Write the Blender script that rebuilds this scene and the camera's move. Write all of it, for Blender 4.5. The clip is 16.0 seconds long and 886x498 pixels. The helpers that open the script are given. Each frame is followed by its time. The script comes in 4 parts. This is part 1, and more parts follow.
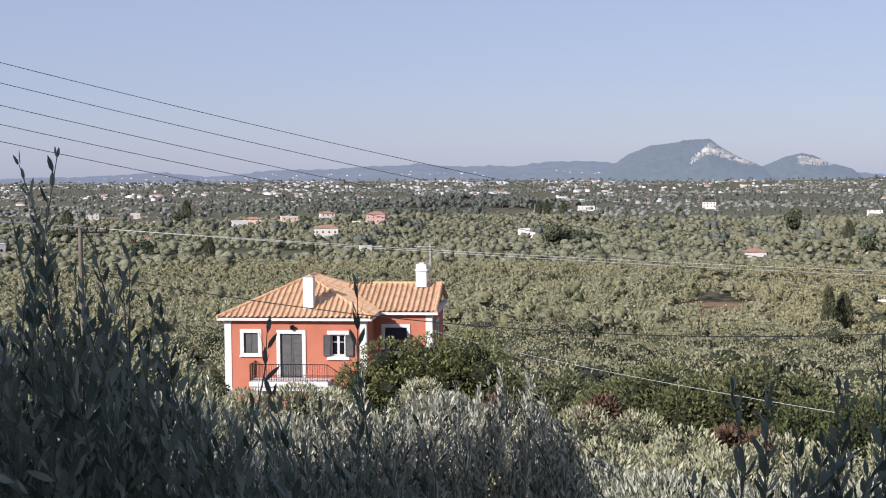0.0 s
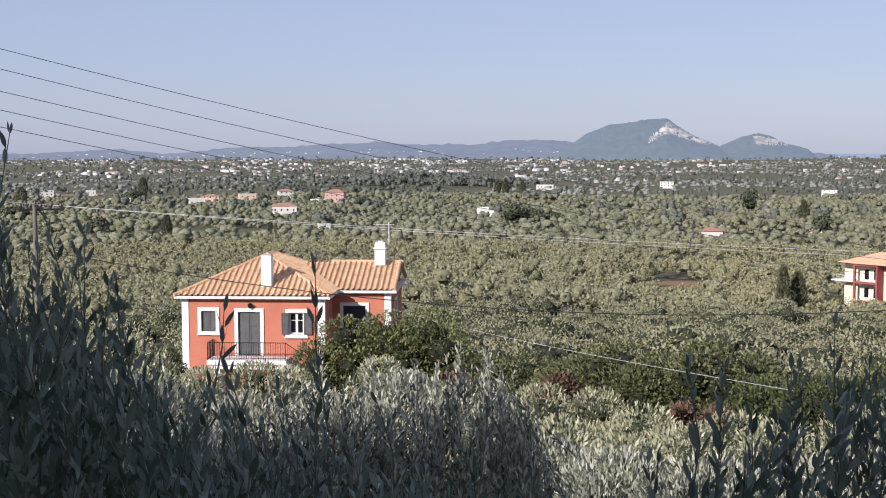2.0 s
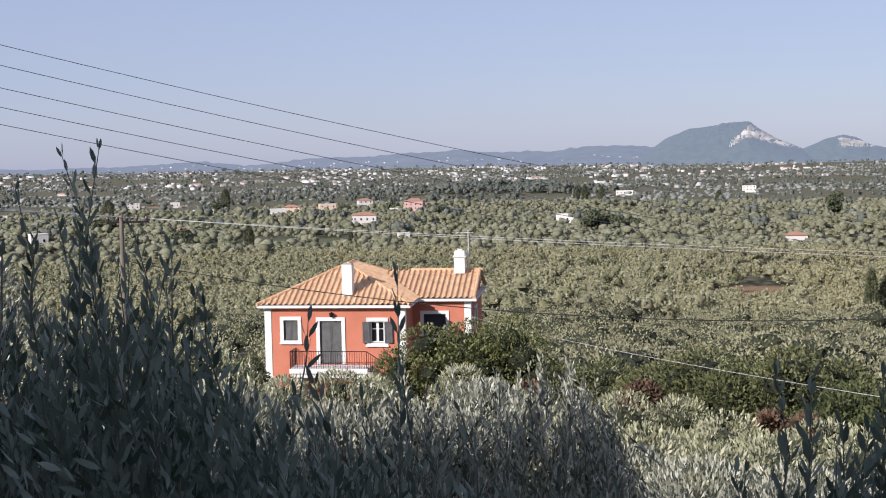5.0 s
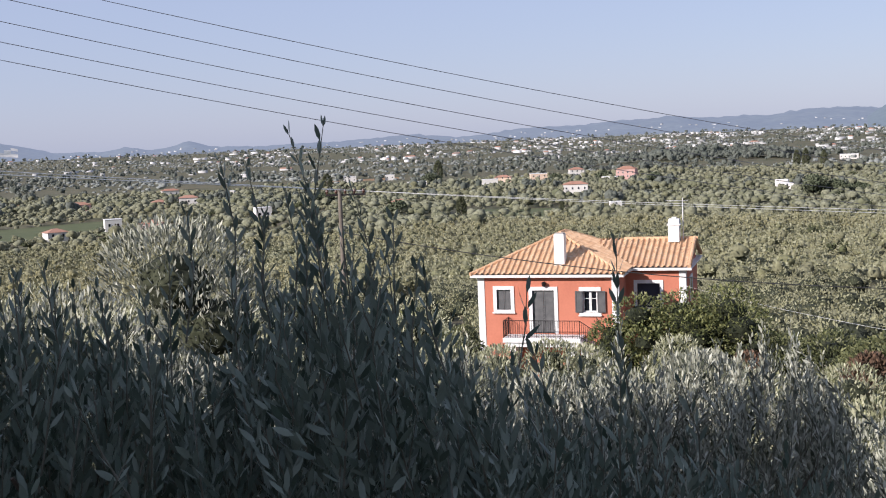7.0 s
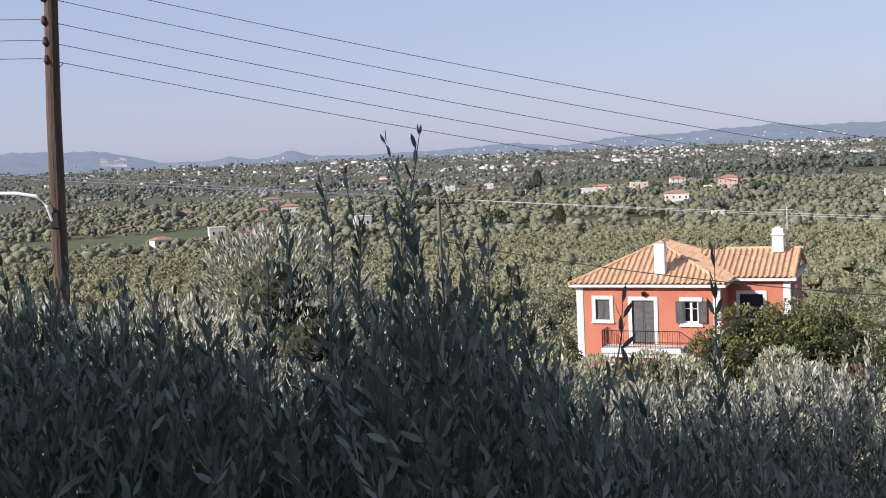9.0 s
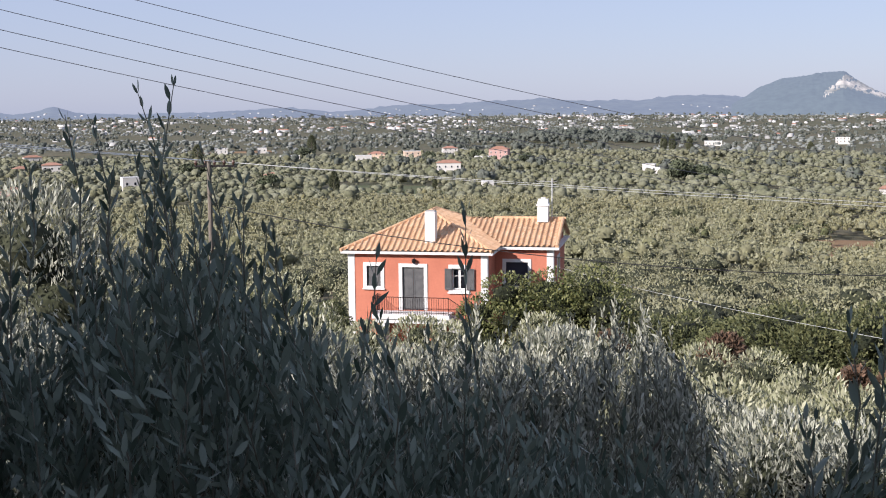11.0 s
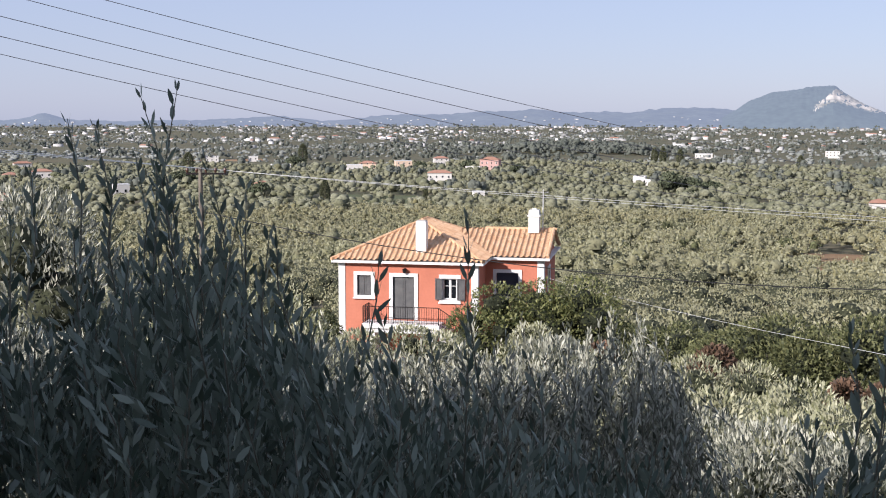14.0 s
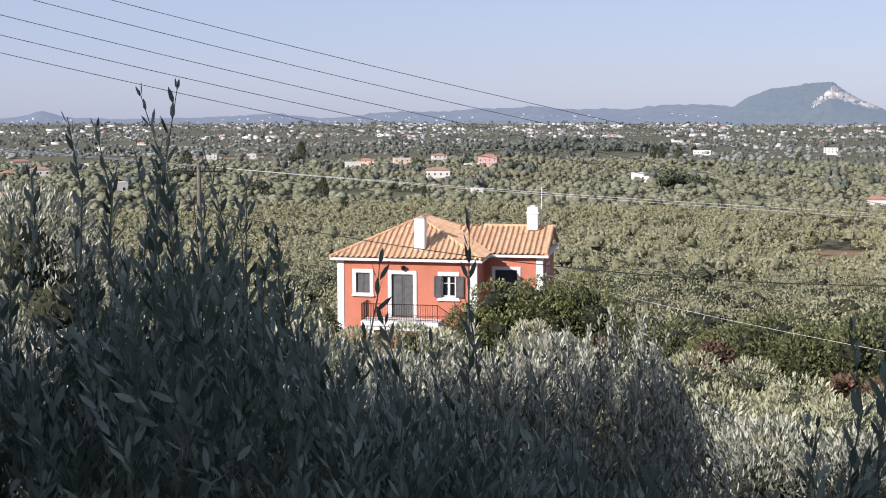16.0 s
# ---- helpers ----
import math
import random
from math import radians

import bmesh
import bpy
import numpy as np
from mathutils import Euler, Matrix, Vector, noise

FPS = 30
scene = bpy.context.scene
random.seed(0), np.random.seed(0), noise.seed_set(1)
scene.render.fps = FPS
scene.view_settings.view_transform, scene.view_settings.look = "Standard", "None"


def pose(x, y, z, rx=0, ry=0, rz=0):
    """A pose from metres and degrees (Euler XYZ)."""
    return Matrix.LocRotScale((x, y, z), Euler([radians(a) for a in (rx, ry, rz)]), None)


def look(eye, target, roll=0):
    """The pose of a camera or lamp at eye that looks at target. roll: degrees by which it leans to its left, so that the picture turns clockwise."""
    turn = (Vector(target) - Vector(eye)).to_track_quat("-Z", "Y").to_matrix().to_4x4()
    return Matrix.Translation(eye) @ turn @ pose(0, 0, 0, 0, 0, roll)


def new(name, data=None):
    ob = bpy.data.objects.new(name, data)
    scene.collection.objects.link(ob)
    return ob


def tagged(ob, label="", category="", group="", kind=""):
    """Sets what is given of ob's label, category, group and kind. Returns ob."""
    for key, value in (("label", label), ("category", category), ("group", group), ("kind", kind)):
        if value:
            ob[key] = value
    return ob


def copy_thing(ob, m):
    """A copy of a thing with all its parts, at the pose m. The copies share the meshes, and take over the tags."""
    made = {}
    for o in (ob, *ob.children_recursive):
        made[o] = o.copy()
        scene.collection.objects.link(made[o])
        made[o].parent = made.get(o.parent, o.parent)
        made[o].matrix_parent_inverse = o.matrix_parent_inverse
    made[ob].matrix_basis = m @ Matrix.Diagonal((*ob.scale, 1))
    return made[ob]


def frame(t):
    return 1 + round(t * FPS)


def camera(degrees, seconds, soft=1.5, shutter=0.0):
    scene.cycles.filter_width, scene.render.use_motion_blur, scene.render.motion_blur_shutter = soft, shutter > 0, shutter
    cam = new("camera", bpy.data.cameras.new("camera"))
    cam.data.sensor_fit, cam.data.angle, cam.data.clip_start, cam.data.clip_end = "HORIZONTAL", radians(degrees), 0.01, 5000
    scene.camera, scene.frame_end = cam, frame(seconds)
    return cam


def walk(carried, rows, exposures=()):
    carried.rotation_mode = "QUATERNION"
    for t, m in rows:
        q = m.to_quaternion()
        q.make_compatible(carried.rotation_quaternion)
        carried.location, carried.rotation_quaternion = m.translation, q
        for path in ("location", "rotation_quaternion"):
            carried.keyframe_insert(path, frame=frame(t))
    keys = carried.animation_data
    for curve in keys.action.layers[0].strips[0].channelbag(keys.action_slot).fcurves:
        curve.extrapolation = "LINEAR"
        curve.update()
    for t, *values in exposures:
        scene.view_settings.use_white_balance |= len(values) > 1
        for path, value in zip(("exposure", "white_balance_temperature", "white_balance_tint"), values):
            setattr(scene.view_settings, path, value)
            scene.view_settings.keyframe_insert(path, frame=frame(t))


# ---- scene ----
EYE = 42.0
cam = camera(41.19, 16.0, soft=1.05)


def turn(t, yaw, pitch, roll, side, up):
    return (t, pose(side / 100, 0, EYE + up / 100, 0, 0, yaw) @ pose(0, 0, 0, pitch) @ pose(0, 0, 0, 0, roll) @ pose(0, 0, 0, 90))


PATH = [   # seconds, yaw, pitch and roll in degrees, sway to the side and up in centimetres
    (0, -5.263, -3.562, 0.383, -0.1, 0.9), (0.5, -4.988, -4.854, 0.665, 0.3, 0.7), (1, -5.969, -4.878, 0.384, -0.3, 0.7),
    (1.5, -6.695, -4.170, 0.199, 0.1, 0.9), (2, -7.261, -4.622, 0.088, 0.1, 0.8), (2.5, -7.022, -5.687, 0.052, -0.3, 0.5),
    (3, -6.817, -4.003, 0.190, -0.1, 0.7), (3.2, -7.172, -3.885, 0.069, 0.1, 0.6), (3.8, -7.250, -3.970, 0.150, 0.0, 0.7),
    (4.4, -5.850, -4.100, 0.550, -0.2, 0.9), (4.9, -3.870, -4.200, 0.920, -0.5, 1.1), (5.3, -1.881, -4.365, 1.168, -0.7, 1.2),
    (5.5, -0.725, -4.868, 1.000, -1.7, 1.1), (6, 3.516, -5.569, 1.996, -2.4, 1.5), (6.5, 5.959, -5.223, 2.092, -2.5, 1.5),
    (7, 6.932, -5.382, 2.407, -2.2, 1.7), (7.5, 8.106, -4.959, 2.415, -2.3, 1.5), (8, 9.485, -4.322, 2.340, -1.8, 1.7),
    (8.2, 10.608, -4.719, 2.679, -1.8, 1.8), (8.7, 11.950, -4.770, 2.750, -1.6, 1.7), (9.2, 11.250, -4.730, 2.300, -0.9, 1.5),
    (9.8, 8.160, -4.650, 1.600, 0.0, 1.2), (10.3, 4.600, -4.642, 1.039, 0.8, 1.0), (10.5, 3.222, -4.987, 0.816, 1.4, 0.7),
    (11, 0.712, -6.672, 0.493, 3.7, -1.2), (11.5, -0.393, -6.832, -0.222, 3.2, -2.0), (12, 0.828, -7.326, 0.289, 3.9, -1.7),
    (12.5, 0.778, -7.151, -0.023, 3.6, -1.5), (13, 0.184, -6.547, 0.079, 1.2, -2.2), (13.5, 0.079, -6.270, -0.104, 0.3, -1.6),
    (14, 0.230, -6.185, -0.102, 0.3, -1.9), (14.5, -0.006, -6.227, -0.111, -0.6, -1.9), (15, -0.377, -6.267, -0.270, -1.7, -1.8),
    (15.5, 0.009, -6.732, -0.162, -0.6, -2.0), (16, 0.159, -6.319, 0.021, -0.3, -1.7)]
walk(cam, [turn(*row) for row in PATH], [(t, stops, 5800, 17) for t, stops in (
    (0.0, 0.35), (3.2, 0.37), (5.5, 0.36), (6.5, 0.44), (8.2, 0.47), (10.5, 0.45), (11.5, 0.58), (12.5, 0.60), (14.5, 0.53), (16.0, 0.51))])

# ---- light: low afternoon sun from behind and to the left, hazy sky ----
SUN_ELEVATION, SUN_AZIMUTH = radians(27), radians(49)
sun_way = Vector((-math.sin(SUN_AZIMUTH) * math.cos(SUN_ELEVATION), -math.cos(SUN_AZIMUTH) * math.cos(SUN_ELEVATION), math.sin(SUN_ELEVATION)))
world = bpy.data.worlds.new("sky")
scene.world = world
world.use_nodes = True
wn = world.node_tree.nodes
sky = wn.new("ShaderNodeTexSky")
sky.sky_type, sky.sun_disc = "NISHITA", False
sky.sun_elevation, sky.sun_rotation = SUN_ELEVATION, math.atan2(sun_way.x, sun_way.y)
sky.air_density, sky.dust_density, sky.ozone_density = 1.0, 0.6, 1.2
wn["Background"].inputs["Strength"].default_value = 0.08
veil = wn.new("ShaderNodeMix")   # thin even haze over the whole sky
veil.data_type = "RGBA"
veil.inputs["Factor"].default_value, veil.inputs["B"].default_value = 0.66, (4.7, 5.0, 6.2, 1)
world.node_tree.links.new(sky.outputs[0], veil.inputs["A"])
world.node_tree.links.new(veil.outputs["Result"], wn["Background"].inputs["Color"])
sun = new("sun", bpy.data.lights.new("sun", "SUN"))
sun.data.energy, sun.data.angle, sun.data.color = 5.0, radians(0.6), (1.0, 0.90, 0.76)
sun.matrix_world = look(sun_way * 100, (0, 0, 0))


# ---- materials ----
def surface(name, base, second=None, scale=3.0, rough=0.8, bump=0.0, bump_scale=40.0, metal=0.0, island=None, per_object=None,
            soft=None, fine=0.0, fine_scale=60.0, stretch=None, coat=0.0):
    """Base colour with patches of a second one, fine grain, and a change from piece to piece."""
    m = bpy.data.materials.new(name)
    m.use_nodes = True
    n, l = m.node_tree.nodes, m.node_tree.links
    b = n["Principled BSDF"]
    b.inputs["Roughness"].default_value, b.inputs["Metallic"].default_value = rough, metal
    b.inputs["Specular IOR Level"].default_value = 0.3
    if coat:
        b.inputs["Coat Weight"].default_value = coat
    where = n.new("ShaderNodeTexCoord").outputs["Object"]
    if stretch:
        mp = n.new("ShaderNodeMapping")
        mp.inputs["Scale"].default_value = stretch
        l.new(where, mp.inputs["Vector"])
        where = mp.outputs["Vector"]

    def tex(s, detail=4):
        t = n.new("ShaderNodeTexNoise")
        t.inputs["Scale"].default_value, t.inputs["Detail"].default_value = s, detail
        l.new(where, t.inputs["Vector"])
        return t.outputs["Fac"]

    def mix(fac, a, c, blend="MIX"):
        k = n.new("ShaderNodeMix")
        k.data_type, k.blend_type = "RGBA", blend
        for socket, v in ((k.inputs["Factor"], fac), (k.inputs["A"], a), (k.inputs["B"], c)):
            if hasattr(v, "links"):
                l.new(v, socket)
            elif isinstance(v, tuple):
                socket.default_value = (*v, 1)
            else:
                socket.default_value = v
        return k.outputs["Result"]

    def ramp(v, lo, hi):
        r = n.new("ShaderNodeMapRange")
        r.inputs["From Min"].default_value, r.inputs["From Max"].default_value = lo, hi
        l.new(v, r.inputs["Value"])
        return r.outputs["Result"]

    col = mix(0.0, base, base)
    if second:
        col = mix(ramp(tex(scale), 0.36, 0.64), base, second)
    if island:
        col = mix(n.new("ShaderNodeNewGeometry").outputs["Random Per Island"], col, island)
    if per_object:
        col = mix(n.new("ShaderNodeObjectInfo").outputs["Random"], col, per_object)
    if fine:
        col = mix(fine, col, mix(ramp(tex(fine_scale, 6), 0.3, 0.7), (0.15, 0.15, 0.15), (1.0, 1.0, 1.0)), "MULTIPLY")
    l.new(col, b.inputs["Base Color"])
    if bump:
        k = n.new("ShaderNodeBump")
        k.inputs["Strength"].default_value, k.inputs["Distance"].default_value = bump, 0.02
        l.new(tex(bump_scale, 6), k.inputs["Height"])
        l.new(k.outputs["Normal"], b.inputs["Normal"])
    if soft:
        t = n.new("ShaderNodeBsdfTranslucent")
        l.new(col, t.inputs["Color"])
        x = n.new("ShaderNodeMixShader")
        x.inputs["Fac"].default_value = soft
        l.new(b.outputs[0], x.inputs[1])
        l.new(t.outputs[0], x.inputs[2])
        l.new(x.outputs[0], n["Material Output"].inputs["Surface"])
    return m


# one olive leaf twice: shade painted into the first, sun into the second
OLIVE_SHADED = surface("olive_leaf", (0.062, 0.09, 0.064), island=(0.255, 0.30, 0.24), rough=0.4, soft=0.14)
OLIVE_SUNNY = surface("olive_leaf_sunny", (0.065, 0.075, 0.048), island=(0.55, 0.55, 0.44), rough=0.5, soft=0.14)
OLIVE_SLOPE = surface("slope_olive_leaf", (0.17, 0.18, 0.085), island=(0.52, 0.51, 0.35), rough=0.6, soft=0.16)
OLIVE_GROVE = surface("grove_leaf", (0.205, 0.21, 0.115), island=(0.315, 0.31, 0.20), second=(0.27, 0.24, 0.11), scale=0.015, rough=0.8, soft=0.12)
OLIVE_FAR = surface("olive_crown", (0.165, 0.172, 0.092), (0.215, 0.195, 0.09), scale=0.012, island=(0.235, 0.228, 0.14), rough=0.9, fine=0.55, fine_scale=1.6, bump=1.0, bump_scale=1.3)
# crowns turn greyer further off: distance haze put into the base colours
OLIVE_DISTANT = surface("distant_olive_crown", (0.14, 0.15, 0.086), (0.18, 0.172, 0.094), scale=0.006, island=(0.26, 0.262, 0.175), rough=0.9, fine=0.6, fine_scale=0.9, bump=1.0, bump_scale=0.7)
HAZED_TREES = surface("far_field_trees", (0.16, 0.175, 0.155), (0.20, 0.21, 0.185), scale=0.004, island=(0.25, 0.26, 0.24), rough=0.9)
# inner foliage of the crowns: shade between leaves put into a very dark colour
OLIVE_INNER_SHADE = surface("olive_inner_foliage", (0.038, 0.044, 0.023), (0.065, 0.07, 0.04), scale=9, rough=1.0, fine=0.6, fine_scale=25)
BROAD_LEAF = surface("broad_dark_leaf", (0.045, 0.058, 0.03), island=(0.13, 0.145, 0.085), rough=0.8)
INNER_SHADE = surface("inner_foliage", (0.016, 0.02, 0.010), (0.035, 0.04, 0.02), scale=9, rough=1.0, fine=0.6, fine_scale=25)
DARK_LEAF = surface("dark_leaf", (0.04, 0.055, 0.018), island=(0.25, 0.255, 0.10), rough=0.5, soft=0.12)
HEDGE_LEAF = surface("hedge_leaf", (0.05, 0.062, 0.024), island=(0.19, 0.195, 0.085), rough=0.6, soft=0.12)
FERN_LEAF = surface("bright_leaf", (0.04, 0.054, 0.022), island=(0.125, 0.14, 0.055), rough=0.65, soft=0.12)
RUST_LEAF = surface("rust_leaf", (0.065, 0.045, 0.03), island=(0.19, 0.115, 0.072), rough=0.75)
CYPRESS_LEAF = surface("cypress_leaf", (0.055, 0.064, 0.034), island=(0.135, 0.142, 0.075), rough=0.85)
BARK = surface("bark", (0.10, 0.08, 0.06), (0.17, 0.15, 0.12), scale=6, rough=0.9, bump=0.6, bump_scale=30, stretch=(1, 1, 0.3))
STEM = surface("stem", (0.12, 0.12, 0.085), (0.18, 0.17, 0.13), scale=20, rough=0.8)
EARTH = surface("earth", (0.105, 0.11, 0.058), (0.155, 0.135, 0.08), scale=0.05, rough=1.0, fine=0.5, fine_scale=0.8, bump=0.4, bump_scale=3)
FIELD = surface("field_grass", (0.085, 0.105, 0.042), (0.115, 0.125, 0.055), scale=0.08, rough=1.0, fine=0.3, fine_scale=1.5)
DRY_FIELD = surface("dry_field", (0.30, 0.20, 0.10), (0.22, 0.13, 0.07), scale=0.05, rough=1.0, fine=0.3, fine_scale=0.9)
STUCCO = surface("red_stucco", (0.52, 0.19, 0.118), (0.47, 0.168, 0.104), scale=0.9, rough=0.9, bump=0.25, bump_scale=60, fine=0.10, fine_scale=9)
WHITE = surface("white_paint", (0.74, 0.73, 0.70), (0.66, 0.65, 0.62), scale=1.5, rough=0.7, bump=0.1, bump_scale=50, fine=0.06, fine_scale=12)
TILE = surface("terracotta_tile", (0.68, 0.43, 0.245), (0.74, 0.52, 0.33), scale=2.2, rough=0.85, island=(0.60, 0.36, 0.20), fine=0.2, fine_scale=7, bump=0.3)
SHUTTER = surface("grey_shutter", (0.085, 0.085, 0.085), (0.115, 0.113, 0.11), scale=3, rough=0.65, fine=0.15, fine_scale=20)
GLASS = surface("window_glass", (0.01, 0.012, 0.016), rough=0.08)
IRON = surface("black_iron", (0.02, 0.016, 0.016), rough=0.5, metal=0.3)
STEEL = surface("antenna_steel", (0.62, 0.62, 0.60), rough=0.5, metal=0.2)
CONCRETE = surface("concrete", (0.50, 0.48, 0.44), (0.38, 0.36, 0.33), scale=1.2, rough=0.9, fine=0.15, fine_scale=20)
POLE_WOOD = surface("pole_wood", (0.145, 0.098, 0.066), (0.075, 0.052, 0.038), scale=5, rough=0.85, bump=0.7, bump_scale=25, stretch=(3, 3, 0.15), fine=0.35, fine_scale=18)
POLE_GREY = surface("grey_pole_wood", (0.22, 0.19, 0.15), (0.13, 0.11, 0.09), scale=4, rough=0.9, stretch=(3, 3, 0.2))
WIRE_DARK = surface("dark_wire", (0.10, 0.10, 0.11), rough=0.6)
CABLE = surface("black_cable", (0.025, 0.025, 0.025), rough=0.6)
WIRE_LIGHT = surface("aluminium_wire", (0.75, 0.74, 0.70), rough=0.4, metal=0.4)
CERAMIC = surface("insulator_ceramic", (0.10, 0.055, 0.04), rough=0.25)
STONE = surface("grey_stone", (0.30, 0.28, 0.25), (0.20, 0.19, 0.17), scale=2, rough=0.95, bump=0.5, bump_scale=12, fine=0.2)
FAR_WALL = surface("far_white_wall", (0.74, 0.72, 0.69), (0.66, 0.63, 0.59), scale=0.4, island=(0.60, 0.57, 0.52), rough=0.9)
# town walls dimmed in colour, in place of the haze before them
TOWN_WALL = surface("town_wall", (0.60, 0.59, 0.57), island=(0.28, 0.275, 0.26), rough=0.9)
FAR_ROOF = surface("far_tile_roof", (0.34, 0.17, 0.115), island=(0.40, 0.25, 0.18), rough=0.9)


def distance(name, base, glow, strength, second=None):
    """Far hills and sea; the blue haze of distance is put in as faint emission."""
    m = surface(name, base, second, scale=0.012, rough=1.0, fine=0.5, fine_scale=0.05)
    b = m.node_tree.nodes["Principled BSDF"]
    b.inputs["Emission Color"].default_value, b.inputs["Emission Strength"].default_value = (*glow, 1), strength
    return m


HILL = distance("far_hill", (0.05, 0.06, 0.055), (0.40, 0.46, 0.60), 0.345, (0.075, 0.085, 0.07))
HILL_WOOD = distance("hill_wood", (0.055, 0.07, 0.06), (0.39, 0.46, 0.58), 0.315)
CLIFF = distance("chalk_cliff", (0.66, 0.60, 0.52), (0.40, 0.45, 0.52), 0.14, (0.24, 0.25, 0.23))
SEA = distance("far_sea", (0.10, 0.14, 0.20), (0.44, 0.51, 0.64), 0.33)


# ---- builders ----
def part(name, bm, material, parent=None, label=""):
    me = bpy.data.meshes.new(name)
    bm.to_mesh(me)
    bm.free()
    me.materials.append(material)
    ob = new(name, me)
    ob.parent = parent
    return tagged(ob, label)


def mesh_part(name, verts, faces, material, parent=None, label="", smooth=False):
    me = bpy.data.meshes.new(name)
    verts, faces = np.asarray(verts, np.float32), np.asarray(faces, np.int32)
    k = faces.shape[1]
    me.vertices.add(len(verts))
    me.vertices.foreach_set("co", verts.ravel())
    me.loops.add(faces.size)
    me.loops.foreach_set("vertex_index", faces.ravel())
    me.polygons.add(len(faces))
    me.polygons.foreach_set("loop_start", np.arange(0, faces.size, k, dtype=np.int32))
    if smooth:
        me.polygons.foreach_set("use_smooth", np.ones(len(faces), bool))
    me.update(calc_edges=True)
    me.materials.append(material)
    ob = new(name, me)
    ob.parent = parent
    return tagged(ob, label)


def thing(name, m, label, category, group="", kind=""):
    ob = new(name)
    ob.matrix_world = m
    return tagged(ob, label, category, group, kind)


def box(bm, x0, x1, y0, y1, z0, z1, bevel=0.0):
    made = bmesh.ops.create_cube(bm, size=1.0, matrix=Matrix.LocRotScale(((x0 + x1) / 2, (y0 + y1) / 2, (z0 + z1) / 2), None, (x1 - x0, y1 - y0, z1 - z0)))
    if bevel:
        edges = list({e for v in made["verts"] for e in v.link_edges})
        bmesh.ops.bevel(bm, geom=edges, offset=bevel, segments=1, affect="EDGES")
    return bm


def boxes(*items, bevel=0.0):
    bm = bmesh.new()
    for i in items:
        box(bm, *i, bevel=bevel)
    return bm


def tube(bm, points, radii, sides=8):
    """A tapered tube along points."""
    rings = []
    points = [Vector(p) for p in points]
    for i, p in enumerate(points):
        way = (points[min(i + 1, len(points) - 1)] - points[max(i - 1, 0)]).normalized()
        side = way.orthogonal().normalized()
        other = way.cross(side)
        r = radii[i] if hasattr(radii, "__len__") else radii
        rings.append([bm.verts.new(p + (side * math.cos(a) + other * math.sin(a)) * r) for a in (2 * math.pi * k / sides for k in range(sides))])
    for a, b in zip(rings, rings[1:]):
        for k in range(sides):
            bm.faces.new((a[k], a[(k + 1) % sides], b[(k + 1) % sides], b[k]))
    bm.faces.new(rings[0][::-1])
    bm.faces.new(rings[-1])
    return bm


def unit(v):
    return v / np.maximum(np.linalg.norm(v, axis=1, keepdims=True), 1e-9)


def leaves(at, way, length, width, rng, fold=0.25, fine=False, face=None):
    """Leaf blades from points, along directions; two triangles each, or a finer blade of six corners."""
    k = len(at)
    way = unit(way)
    side = unit(np.cross(way, unit(rng.normal(size=(k, 3))) if face is None else unit(face)))
    up = np.cross(side, way)
    length, width = np.broadcast_to(length, k)[:, None], np.broadcast_to(width, k)[:, None]
    if fine:
        rows = [at, at + way * length * 0.33 - side * width * 0.46 + up * width * fold, at + way * length * 0.68 - side * width * 0.42 + up * width * fold,
                at + way * length + up * length * 0.06, at + way * length * 0.68 + side * width * 0.42 + up * width * fold,
                at + way * length * 0.33 + side * width * 0.46 + up * width * fold]
        v = np.stack(rows, 1).reshape(-1, 3)
        f = np.arange(k)[:, None, None] * 6 + np.array([[0, 1, 2, 3], [0, 3, 4, 5]])[None]
        return v, f.reshape(-1, 4)
    v = np.stack([at, at + way * length * 0.5 - side * width * 0.5 + up * width * fold, at + way * length, at + way * length * 0.5 + side * width * 0.5 + up * width * fold], 1).reshape(-1, 3)
    return v, np.arange(4 * k).reshape(k, 4)


# ---- land ----
HEIGHTS_R = [0, 6, 12, 25, 40, 62, 100, 150, 190, 300, 450, 700, 1200, 2000, 2600, 3600, 5200]
HEIGHTS_Z = [-4.2, -4.5, -5.4, -8.0, -10.6, -13.6, -18.0, -22.3, -25.2, -32.0, -36.8, -40.0, -42.0, -42.5, -36.0, -16.0, -24.0]


def land(x, y):
    """Height of the ground: a hillside that runs down into a wide plain."""
    x, y = np.asarray(x, float), np.asarray(y, float)
    r = np.hypot(x, y)
    z = np.interp(np.where(y > 0, r, np.maximum(0, r - 2 * np.abs(y))), HEIGHTS_R, HEIGHTS_Z)
    z = z + np.where(y < 0, -y * 0.12, 0)
    swell = np.clip((r - 120) / 400, 0, 1) * (1.3 * np.sin(x / 97 + 0.6) * np.sin(y / 141) + 1.0 * np.sin((x + y) / 57.0))
    knoll = 10 * np.exp(-(((x - 150) / 95) ** 2 + ((y - 1490) / 70) ** 2)) + 7 * np.exp(-(((x + 330) / 90) ** 2 + ((y - 1150) / 60) ** 2))
    return EYE + z + swell + knoll


def place(az, d):
    """Ground point at an azimuth in degrees (left positive) and distance."""
    x, y = -d * math.sin(radians(az)), d * math.cos(radians(az))
    return x, y, float(land(x, y))


